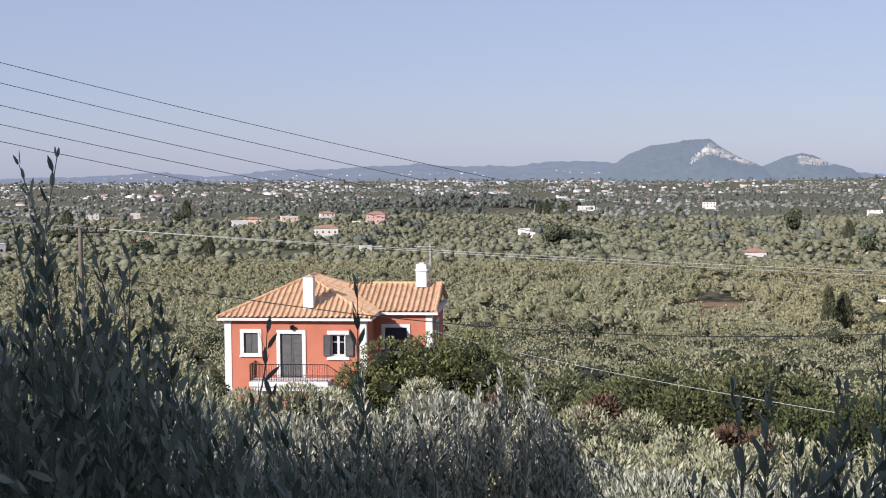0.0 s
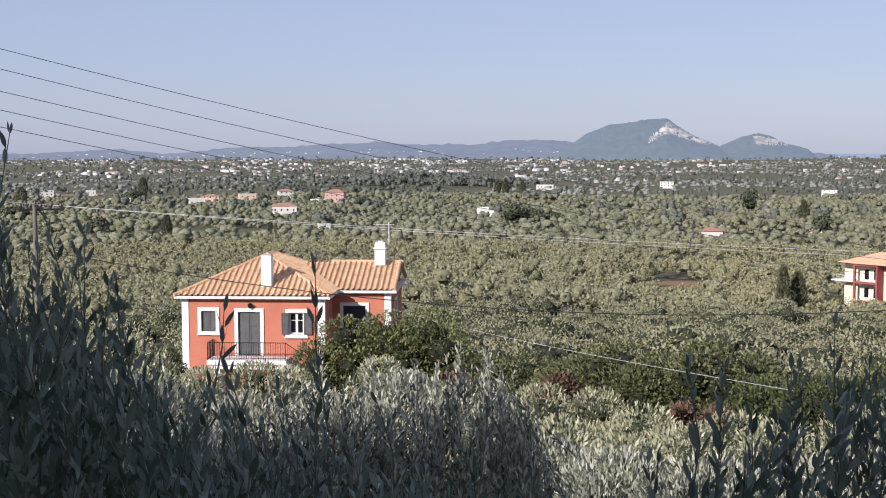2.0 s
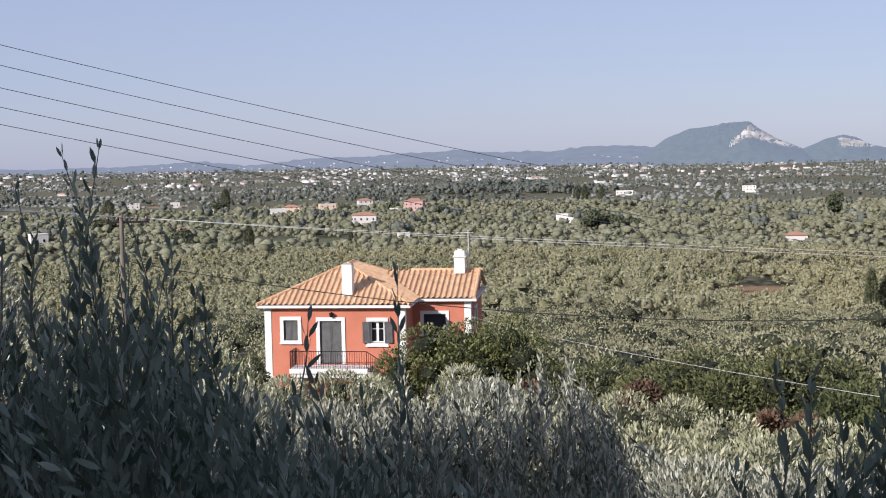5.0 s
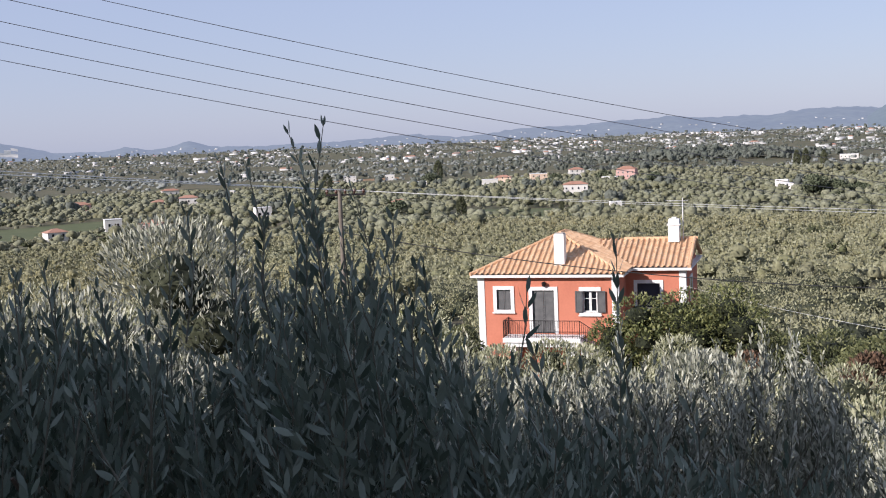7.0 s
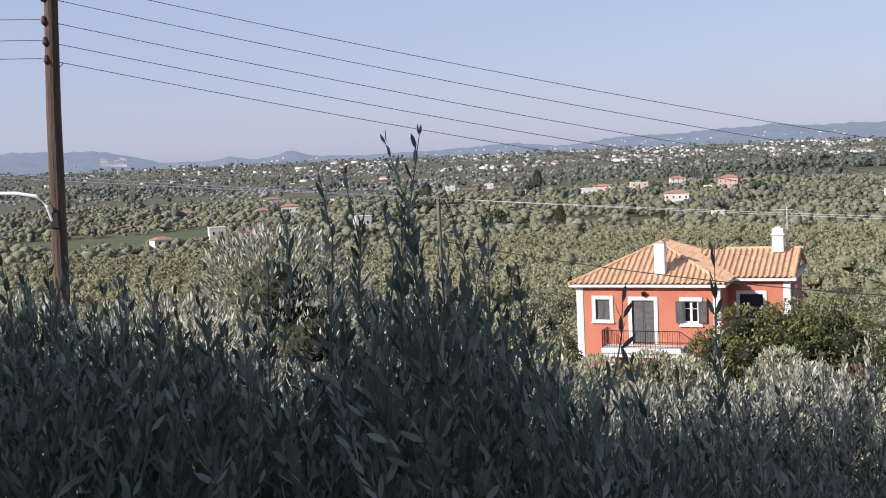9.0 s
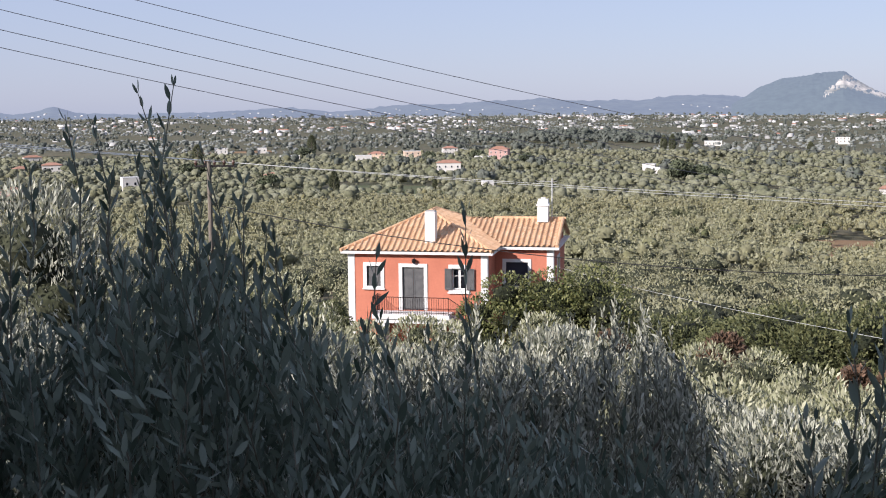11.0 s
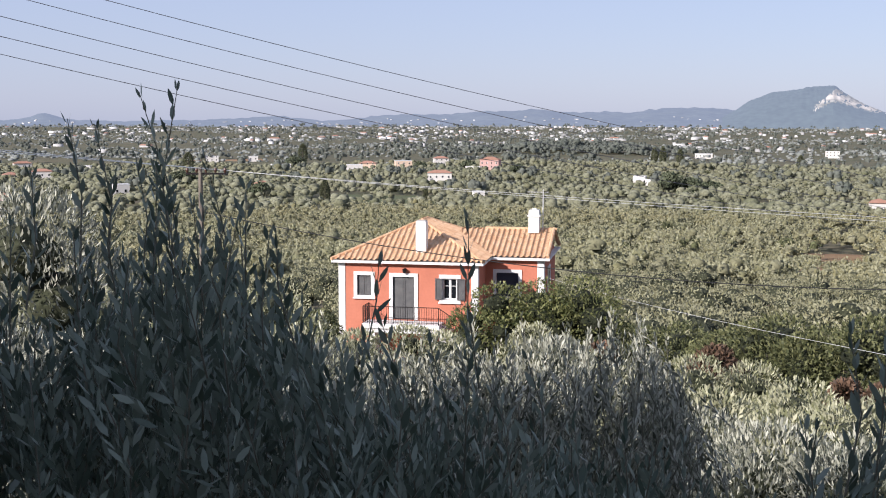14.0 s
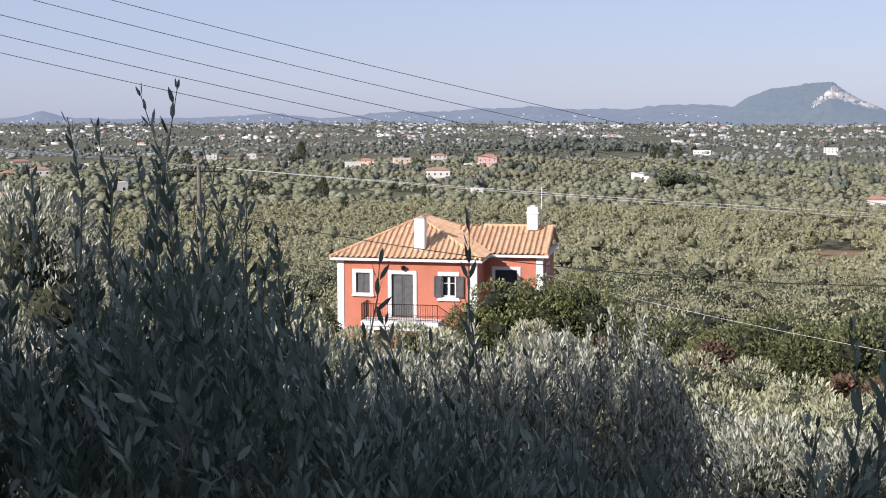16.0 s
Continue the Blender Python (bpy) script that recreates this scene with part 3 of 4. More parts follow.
# ---- trees ----
def crown_points(rng, lumps, n, flat=0.8):
    """Points and outward ways on a crown made of lumps (x, y, z, r)."""
    lumps = np.asarray(lumps)
    pick = rng.choice(len(lumps), n, p=lumps[:, 3] ** 2 / (lumps[:, 3] ** 2).sum())
    way = unit(rng.normal(size=(n, 3)))
    way[:, 2] = np.where(way[:, 2] < -0.3, -way[:, 2], way[:, 2])
    r = lumps[pick, 3] * (0.80 + 0.30 * rng.random(n))
    return lumps[pick, :3] + way * r[:, None] * np.array([1, 1, flat]), way


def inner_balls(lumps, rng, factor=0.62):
    """The dense inside of a crown, painted dark as shade: an uneven ball in each lump."""
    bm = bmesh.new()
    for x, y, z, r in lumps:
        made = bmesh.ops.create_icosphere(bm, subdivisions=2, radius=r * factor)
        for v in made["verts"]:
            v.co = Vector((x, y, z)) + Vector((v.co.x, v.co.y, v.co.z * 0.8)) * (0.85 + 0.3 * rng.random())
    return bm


def make_lumps(rng, radius, height, n, crown_from=0.35):
    r = radius * 0.5
    out = [(0.0, 0.0, height - 0.82 * r, r), (radius * 0.25, radius * 0.1, height - 1.5 * r, r)]
    for k in range(n - 2):
        a, d = rng.random() * 2 * math.pi, radius * 0.68 * math.sqrt(rng.random())
        r = radius * (0.34 + 0.2 * rng.random())
        out.append((d * math.cos(a), d * math.sin(a), height * (crown_from + (1 - crown_from) * (0.35 + 0.5 * rng.random())) * (1 - 0.3 * (d / radius) ** 2) - r * 0.35, r))
    return out


def trunk_mesh(rng, height, radius):
    bm = bmesh.new()
    fork = Vector((rng.normal() * 0.1, rng.normal() * 0.1, height * 0.3))
    tube(bm, [(0, 0, -0.3), (rng.normal() * 0.06, rng.normal() * 0.06, height * 0.15), fork], [0.055 * height, 0.045 * height, 0.038 * height], 7)
    for k in range(4):
        a = k * 1.6 + rng.random()
        end = Vector((math.cos(a) * radius * 0.5, math.sin(a) * radius * 0.5, height * (0.6 + 0.15 * rng.random())))
        tube(bm, [fork - Vector((0, 0, 0.05)), fork.lerp(end, 0.5) + Vector((0, 0, 0.12 * height)), end], [0.03 * height, 0.02 * height, 0.008 * height], 6)
    return bm


def tree(name, seed, radius, height, n, leaf, material, m, label, category="tree", group="", lumps_n=9, upright=0.5, crown_from=0.35, slim=0.3, outward=False):
    """A tree with trunk and limbs and a crown of many leaf sprays."""
    rng = np.random.default_rng(seed)
    t = thing(name, m, label, category, group)
    part("trunk", trunk_mesh(rng, height, radius), BARK, t)
    lumps = make_lumps(rng, radius, height, lumps_n, crown_from)
    part("inner_foliage", inner_balls(lumps, rng, 0.72 if outward else 0.5), OLIVE_INNER_SHADE if name == "olive_tree" else INNER_SHADE, t)
    at, way = crown_points(rng, lumps, n)
    face = way + rng.normal(size=way.shape) * 0.28 if outward else None
    if outward:   # small sprays that lie along the lumps of the crown
        way = np.cross(way, unit(rng.normal(size=way.shape))) + way * 0.35 + np.array([0, 0, 0.5 * upright])
    else:
        way = way + rng.normal(size=way.shape) * 0.6 + np.array([0, 0, upright])
    size = leaf * (0.6 + 0.8 * rng.random(n))
    v, f = leaves(at, way, size, size * slim, rng, face=face)
    mesh_part("crown", v, f, material, t)
    return t


def standing(az, d, spin=0.0, sink=0.0):
    x, y, z = place(az, d)
    return pose(x, y, z - sink, 0, 0, spin)


# olives just below the viewpoint, in the sun
ROW = [(20.0, 9.5, -3.3, 1.15), (25.5, 8.6, -6.3, 1.35), (32.0, 9.0, -5.9, 1.4), (11.5, 10.5, -10.0, 1.25), (7.0, 11.0, -10.8, 1.1), (2.2, 12.5, -11.6, 1.0), (-5.2, 10.8, -10.7, 0.75), (-1.5, 10.0, -12.0, 1.0),
       (-12.2, 9.8, -13.9, 0.95), (-15.8, 9.0, -14.4, 1.0), (-20.5, 8.6, -14.6, 1.2), (-27.5, 8.4, -13.6, 1.4), (-34, 9.0, -12.0, 1.5)]
for k, (az, d, el, r) in enumerate(ROW):
    x, y, z = place(az, d)
    h = EYE + d * math.tan(radians(el)) - z
    tree("olive_tree", 40 + k, r, h * 1.0, 15000, 0.064, OLIVE_SUNNY, pose(x, y, z, 0, 0, 37 * k), "silvery green olive tree in the sun below the viewpoint", "tree", "olives on the slope", 12, 1.3, 0.25, 0.25)
# olives and bushes further down the slope
SLOPE = [(-8.6, 16, -11.9, 1.3), (-12.1, 24, -11.2, 1.45), (-14.8, 24.5, -11.4, 1.4), (-13.1, 16.5, -12.8, 1.35), (-17.0, 20, -12.1, 1.5), (-19.4, 16.5, -13.0, 1.3), (-23.4, 18, -12.6, 1.5), (-27.2, 18, -11.8, 1.7),
         (-32, 19, -10.6, 2.0), (-10.2, 19.5, -12.2, 1.3), (-16.3, 14.5, -13.7, 1.2), (-21.4, 22, -12.2, 1.4), (-30.5, 28, -9.8, 2.0), (1.9, 24, -10.0, 1.2), (0.2, 27, -10.3, 1.2), (4.4, 27, -10.2, 1.2), (-4.2, 30, -9.9, 1.4), (-1.6, 21, -11.5, 1.35), (-6.6, 25, -11.1, 1.4),
         (7.5, 19, -9.9, 2.0), (12, 22, -8.6, 2.2), (17, 20, -7.6, 2.2), (22.5, 18, -7.0, 2.2), (28, 19, -6.6, 2.2), (34, 20, -6.4, 2.2),
         (8.8, 30, -7.7, 2.4), (14, 33, -6.9, 2.5), (20, 31, -6.3, 2.5), (26, 30, -6.0, 2.5), (32, 32, -5.6, 2.5), (4.6, 33, -10.2, 1.5)]
for k, (az, d, el, r) in enumerate(SLOPE):
    x, y, z = place(az, d)
    h = EYE + d * math.tan(radians(el)) - z
    tree("olive_tree", 80 + k, r * 0.84, max(1.6, h * 1.0), 7000, 0.10, OLIVE_SLOPE, pose(x, y, z, 0, 0, 53 * k), "grey-green olive tree on the slope", "tree", "olives on the slope", 15, 1.0, 0.25, 0.32)
FRUIT = "dense dark green fruit tree before the house"
HEDGE = "dark green hedge shrub in a row"
RUST = "rust-brown dry shrub on the slope"
FEATHER = "green feathery shrub on the slope"
BUSHES = [("fruit_tree", -2.4, 47, -7.9, 2.0, DARK_LEAF, FRUIT), ("fruit_tree", -4.5, 47.5, -7.7, 2.2, DARK_LEAF, FRUIT), ("fruit_tree", -6.7, 47, -7.5, 2.5, DARK_LEAF, FRUIT),
          ("shrub", 6.3, 50, -9.2, 1.4, HEDGE_LEAF, "yellowish green shrub at the house corner"), ("shrub", -9.3, 46, -9.8, 1.9, HEDGE_LEAF, HEDGE), ("shrub", -11.4, 46, -9.6, 2.1, HEDGE_LEAF, HEDGE),
          ("shrub", -13.7, 43, -9.8, 2.0, HEDGE_LEAF, HEDGE), ("fruit_tree", -16.0, 41, -9.0, 2.2, HEDGE_LEAF, "tall dark green tree in the hedge row"), ("shrub", -18.2, 40, -9.5, 2.1, HEDGE_LEAF, HEDGE),
          ("fruit_tree", -20.0, 39, -8.9, 2.0, HEDGE_LEAF, "tall dark green tree in the hedge row"), ("shrub", -22.0, 41, -9.4, 2.0, HEDGE_LEAF, HEDGE),
          ("shrub", -22.6, 31, -10.6, 1.7, FERN_LEAF, FEATHER), ("shrub", -25.3, 30, -10.3, 1.9, FERN_LEAF, FEATHER), ("shrub", -28.8, 31, -9.4, 2.2, FERN_LEAF, FEATHER),
          ("shrub", -7.6, 36, -10.7, 0.8, RUST_LEAF, RUST), ("shrub", -13.0, 35, -10.7, 1.0, RUST_LEAF, RUST), ("shrub", -19.0, 28, -12.0, 0.6, RUST_LEAF, RUST),
          ("shrub", -20.6, 27.5, -12.1, 0.5, RUST_LEAF, RUST), ("shrub", -25.3, 200, -6.7, 4.6, FERN_LEAF, "yellow-green vine shrub beside the villa"), ("shrub", 9.0, 44, -8.2, 2.2, DARK_LEAF, "dark green shrub by the house")]
for k, (name, az, d, el, r, mat, label) in enumerate(BUSHES):
    x, y, z = place(az, d)
    h = EYE + d * math.tan(radians(el)) - z
    tree(name, 150 + k, r, max(1.2, h * 1.0), 7000, 0.138, mat, pose(x, y, z, 0, 0, 71 * k), label, "tree" if name == "fruit_tree" else "shrub", "", 15, 0.3, 0.1, 0.5)


# ---- the nearest olive trees, in the shade ----
def near_olive(name, seed, outline, y0, y1, n, base, label, tall=(), material=None, leaf=1.0, loose=0):
    """A crown of upright shoots; outline: (x, height of the crown over the eye), shoots fill the crown below it. tall: single long shoots."""
    rng = np.random.default_rng(seed)
    t = thing(name, pose(*base), label, "tree", "nearest olives")
    ox, oz = zip(*outline)
    stems = bmesh.new()
    pos, ways, lens = [], [], []
    roots = []
    tall = list(tall)
    for k in range(loose):   # single shoots that stand out above the crown
        x, y = rng.uniform(ox[0], ox[-1]), y0 + (y1 - y0) * rng.random()
        top = np.interp(x * ((y0 + y1) / 2) / y, ox, oz) * y / ((y0 + y1) / 2)
        tall.append((x, y, top + 0.02 + abs(rng.normal()) * 0.09, rng.uniform(0.25, 0.5)))
    for k in range(n + len(tall)):
        if k < n:
            x = rng.uniform(ox[0], ox[-1])
            y = y0 + (y1 - y0) * rng.random()
            top = np.interp(x * ((y0 + y1) / 2) / y, ox, oz) * y / ((y0 + y1) / 2)
            deep = rng.random() ** 1.4
            tip = Vector((x, y, EYE + top - 0.05 - deep * 1.25 + max(0.0, rng.normal()) * 0.045 + 0.15 * noise.noise(Vector((x * 4, y * 3, seed)))))
            length, lean = rng.uniform(0.26, 0.5), 0.34
        else:
            tip, length, lean = Vector((tall[k - n][0], tall[k - n][1], EYE + tall[k - n][2] - 0.018)), tall[k - n][3], 0.09
        foot = tip - Vector((rng.normal() * lean * length, rng.normal() * lean * length, length))
        bend = Vector((rng.normal(), rng.normal(), 0)) * 0.02
        midp = foot.lerp(tip, 0.5) + bend
        roots.append(foot)
        if k >= n or rng.random() < 0.5:
            tube(stems, [foot, midp, tip], [0.0035, 0.0026, 0.0012], 4)
        pairs = int(length / ((0.033 if k < n else 0.045) * leaf))
        turn0 = rng.random() * 3
        for i in range(pairs):
            s = (i + 0.6) / pairs
            p = foot.lerp(midp, s * 2) if s < 0.5 else midp.lerp(tip, s * 2 - 1)
            ax = (tip - foot).normalized()
            sd = ax.orthogonal().normalized()
            ot = ax.cross(sd)
            ang = turn0 + i * math.pi / 2 + rng.normal() * 0.25
            for sg in (1, -1):
                if rng.random() < 0.12:
                    continue
                o = (sd * math.cos(ang) + ot * math.sin(ang)) * sg
                open_ = (0.62 - 0.36 * s) * rng.uniform(0.6, 1.25) * (1.0 if k < n else 1.2)
                w = ax * math.cos(open_) + o * math.sin(open_)
                pos.append(tuple(p + o * 0.003))
                ways.append(tuple(w))
                lens.append(leaf * rng.uniform(0.055, 0.086) * (0.62 + 0.38 * math.sin(math.pi * min(1, s * 0.8 + 0.2))))
    lens = np.array(lens)
    v, f = leaves(np.array(pos), np.array(ways), lens, lens * rng.uniform(0.22, 0.33, len(lens)), rng, 0.16, True)
    local = np.array(base)
    bmesh.ops.translate(stems, verts=stems.verts, vec=tuple(-local))
    mesh_part("foliage", v - local, f, material or OLIVE_SHADED, t, "narrow grey-green olive leaves")
    # limbs from the trunk to the shoots
    bm = bmesh.new()
    tube(bm, [(0, 0, -0.3), (0.06, 0.03, 0.8), (0.02, 0.1, 1.5)], [0.17, 0.13, 0.10], 8)
    for k in range(26):
        r = roots[int(rng.integers(len(roots)))] - Vector(base)
        st = Vector((0.02, 0.1, 1.4))
        tube(bm, [st, st.lerp(r, 0.5) + Vector((0, 0, 0.12)), r], [0.045, 0.022, 0.006], 5)
    part("trunk", bm, BARK, t)
    tagged(part("shoot_wood", stems, STEM, t), kind="stuff")
    return t


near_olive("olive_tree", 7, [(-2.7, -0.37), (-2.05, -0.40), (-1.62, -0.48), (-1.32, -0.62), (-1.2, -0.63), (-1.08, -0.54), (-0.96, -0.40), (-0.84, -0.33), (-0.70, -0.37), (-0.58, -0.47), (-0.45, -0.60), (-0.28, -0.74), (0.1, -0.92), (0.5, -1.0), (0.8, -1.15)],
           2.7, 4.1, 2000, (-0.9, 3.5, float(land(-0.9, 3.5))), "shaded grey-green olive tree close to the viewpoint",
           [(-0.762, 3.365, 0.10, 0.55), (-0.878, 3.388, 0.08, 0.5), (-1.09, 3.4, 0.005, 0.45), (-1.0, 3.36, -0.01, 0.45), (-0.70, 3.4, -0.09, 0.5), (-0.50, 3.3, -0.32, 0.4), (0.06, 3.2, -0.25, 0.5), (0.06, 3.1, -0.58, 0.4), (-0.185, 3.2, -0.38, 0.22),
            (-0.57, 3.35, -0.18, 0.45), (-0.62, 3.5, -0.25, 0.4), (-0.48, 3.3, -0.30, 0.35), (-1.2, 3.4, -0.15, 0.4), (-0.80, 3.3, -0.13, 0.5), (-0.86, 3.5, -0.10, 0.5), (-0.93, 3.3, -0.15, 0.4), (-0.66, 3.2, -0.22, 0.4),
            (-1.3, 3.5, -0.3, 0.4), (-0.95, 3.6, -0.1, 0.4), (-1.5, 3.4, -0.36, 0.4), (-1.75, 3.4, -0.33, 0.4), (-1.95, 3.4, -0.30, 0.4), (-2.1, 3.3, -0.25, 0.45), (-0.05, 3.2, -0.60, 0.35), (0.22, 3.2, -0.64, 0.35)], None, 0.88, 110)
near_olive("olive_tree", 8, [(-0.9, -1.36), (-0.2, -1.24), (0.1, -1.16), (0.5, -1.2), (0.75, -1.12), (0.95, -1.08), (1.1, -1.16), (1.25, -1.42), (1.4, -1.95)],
           5.2, 6.8, 1900, (0.3, 5.9, float(land(0.3, 5.9))), "olive tree half shaded, half sunlit on the slope", (), OLIVE_SUNNY, 0.68, 60)
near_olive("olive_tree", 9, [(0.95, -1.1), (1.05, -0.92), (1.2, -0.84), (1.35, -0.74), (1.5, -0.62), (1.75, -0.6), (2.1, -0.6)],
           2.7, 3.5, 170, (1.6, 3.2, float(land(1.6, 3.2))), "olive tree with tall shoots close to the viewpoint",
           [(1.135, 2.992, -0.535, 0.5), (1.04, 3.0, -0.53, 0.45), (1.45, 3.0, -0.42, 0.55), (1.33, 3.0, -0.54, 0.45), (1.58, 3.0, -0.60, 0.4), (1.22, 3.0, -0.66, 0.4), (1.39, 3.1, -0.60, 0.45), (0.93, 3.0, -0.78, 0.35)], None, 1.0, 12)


# ---- poles and wires ----
pole = thing("utility_pole", pose(-10.06, 17.5, float(land(-10.06, 17.5))), "dark brown weathered wooden utility pole", "pole", "utility poles")
zb = EYE - float(land(-10.06, 17.5))
part("post", tube(bmesh.new(), [(-0.14, 0, -0.5), (0, 0, 4.0), (0.12, 0, zb + 1.0), (0.24, 0, zb + 3.4)], [0.155, 0.135, 0.118, 0.105], 14), POLE_WOOD, pole)
WIRES = [(3.088, -0.2413, 0.0020), (2.762, -0.2417, 0.0020), (2.390, -0.2396, 0.0020), (2.060, -0.2356, 0.0020), (1.772, -0.2334, 0.0020)]
for z0, slope, sag in WIRES:
    ins = part("insulator", tube(bmesh.new(), [(0.12, -0.12, zb + z0 - 0.09), (0.12, -0.12, zb + z0 - 0.05), (0.12, -0.12, zb + z0), (0.12, -0.12, zb + z0 + 0.05)], [0.02, 0.045, 0.035, 0.02], 8), CERAMIC, pole)
    part("pin", boxes((0.11, 0.13, -0.13, 0.0, zb + z0 - 0.1, zb + z0 - 0.075)), IRON, ins)


street_lamp = part("lamp_arm", tube(bmesh.new(), [(0.04, -0.13, zb - 0.85), (0.0, -0.2, zb - 0.6), (-0.16, -0.22, zb - 0.42), (-0.5, -0.24, zb - 0.36), (-1.35, -0.26, zb - 0.33)], 0.028, 8), WHITE, pole, "white curved lamp bracket")
part("lamp_head", boxes((-1.95, -1.35, -0.36, -0.16, zb - 0.40, zb - 0.29), bevel=0.03), CONCRETE, street_lamp, "pale grey lamp head")
part("stay", tube(bmesh.new(), [(0.14, -0.1, zb + 1.72), (0.30, -0.14, zb + 1.55), (0.40, -0.1, zb + 1.68)], 0.008, 5), IRON, pole)
part("pole_bracket", boxes((0.0, 0.16, -0.16, -0.1, zb - 0.95, zb - 0.7), bevel=0.01), IRON, pole)


def wire(points, radius, material, label, group):
    return tagged(part("power_line", tube(bmesh.new(), points, radius, 5), material, None, label), "", "power line", group)


for z0, slope, sag in WIRES:
    pts = [(-10.03 + 0.8944 * s, 17.38 + 0.4472 * s, EYE + z0 + slope * s + sag * s * s) for s in np.linspace(0, 46, 40)]
    wire(pts, 0.0058, WIRE_DARK, "thin dark overhead wire against the sky", "overhead wires")
    back_pts = [(-10.03 - 0.95 * s, 17.38 - 0.3 * s, EYE + z0 + 0.02 * s) for s in np.linspace(0, 30, 8)]
    wire(back_pts, 0.0058, WIRE_DARK, "thin dark overhead wire beyond the pole", "overhead wires")


def at(az, el, d):
    """A point d metres off over the ground, at an azimuth and elevation seen from the viewpoint."""
    return (-d * math.sin(radians(az)), d * math.cos(radians(az)), EYE + d * math.tan(radians(el)))


bx, by, bz = at(11.85, -2.2, 46)
pole = thing("utility_pole", pose(bx, by, float(land(bx, by))), "slim grey wooden utility pole with a crossarm", "pole", "utility poles")
hb = bz - float(land(bx, by))
part("post", tube(bmesh.new(), [(0, 0, -0.5), (0, 0, hb * 0.5), (0, 0, hb)], [0.12, 0.10, 0.08], 10), POLE_GREY, pole)
part("crossarm", boxes((-0.55, 1.0, -0.05, 0.02, hb - 0.29, hb - 0.22)), IRON, pole, "dark crossarm")
for k in range(5):
    part("insulator", tube(bmesh.new(), [(-0.5 + 0.36 * k, 0, hb - 0.22), (-0.5 + 0.36 * k, 0, hb - 0.12), (-0.5 + 0.36 * k, 0, hb - 0.04)], [0.03, 0.07, 0.04], 8), CERAMIC, pole)


def span(p, q, sag, n=30):
    p, q = Vector(p), Vector(q)
    return [tuple(p.lerp(q, s) - Vector((0, 0, 4 * sag * s * (1 - s)))) for s in np.linspace(0, 1, n)]


mast_l, mast_r = at(40, 0.8, 34), at(-38, -4.47, 60)
for dz, dx in ((0.0, 0.0), (-0.16, 0.55)):
    top = (bx + dx, by, bz - 0.05 + dz * 0.3)
    wire(span((mast_l[0], mast_l[1], mast_l[2] + dz), top, 0.03), 0.014, WIRE_LIGHT, "pale aluminium overhead wire over the plain", "overhead wires")
    wire(span(top, (mast_r[0], mast_r[1], mast_r[2] + dz * 1.6), 0.29), 0.0085, WIRE_LIGHT, "pale aluminium overhead wire over the plain", "overhead wires")
wire(span((bx, by, bz - 1.7), at(-30, -6.9, 48), 1.12), 0.019, CABLE, "black sagging service cable", "overhead wires")
wire(span(HOUSE @ Vector((W2, SET, -8.3)), at(-24, -11.0, 26), 0.2), 0.0065, WIRE_LIGHT, "pale service wire to the house", "overhead wires")


# ---- houses of the plain ----
HOUSE_PLOTS = []


def plain_house(az, el, w, h, deep, roof, wall_colour, spin, label, windows=2):
    """A small house where the sight line at an elevation meets the plain."""
    d = 300.0
    for _ in range(60):
        d = (EYE - place(az, d)[2]) / math.tan(radians(-el))
    x, y, z = place(az, d)
    HOUSE_PLOTS.append((x, y, w * 0.62))
    ho = thing("house", pose(x, y, z + 1.7, 0, 0, az + spin), label, "house", "houses of the plain")
    part("wall", boxes((-w / 2, w / 2, 0, deep, -3.5, h)), wall_colour, ho)
    if roof:
        bm = bmesh.new()
        o, rz = 0.5, min(w, deep) * 0.22
        e = [bm.verts.new(p) for p in ((-w / 2 - o, -o, h), (w / 2 + o, -o, h), (w / 2 + o, deep + o, h), (-w / 2 - o, deep + o, h))]
        k = min(w, deep) / 2
        r0, r1 = bm.verts.new((-w / 2 + k, deep / 2, h + rz)), bm.verts.new((w / 2 - k + 0.01, deep / 2, h + rz))
        bm.faces.new((e[0], e[1], r1, r0)), bm.faces.new((e[1], e[2], r1)), bm.faces.new((e[2], e[3], r0, r1)), bm.faces.new((e[3], e[0], r0)), bm.faces.new(e[::-1])
        part("roof", bm, roof, ho)
    else:
        part("parapet", boxes((-w / 2 - 0.1, w / 2 + 0.1, -0.1, deep + 0.1, h + 0.002, h + 0.3)), WHITE, ho)
    floors = max(1, round(h / 3.2))
    for f in range(floors):
        for i in range(windows):
            u = -w / 2 + w * (i + 0.5) / windows
            z0 = f * 3.1 + 1.0
            fr = part("window", boxes((u - 0.65, u + 0.65, -0.06, -0.002, z0 - 0.1, z0 + 1.4)), WHITE, ho)
            part("pane", boxes((u - 0.5, u + 0.5, -0.08, -0.062, z0, z0 + 1.3)), GLASS, fr)
    return ho


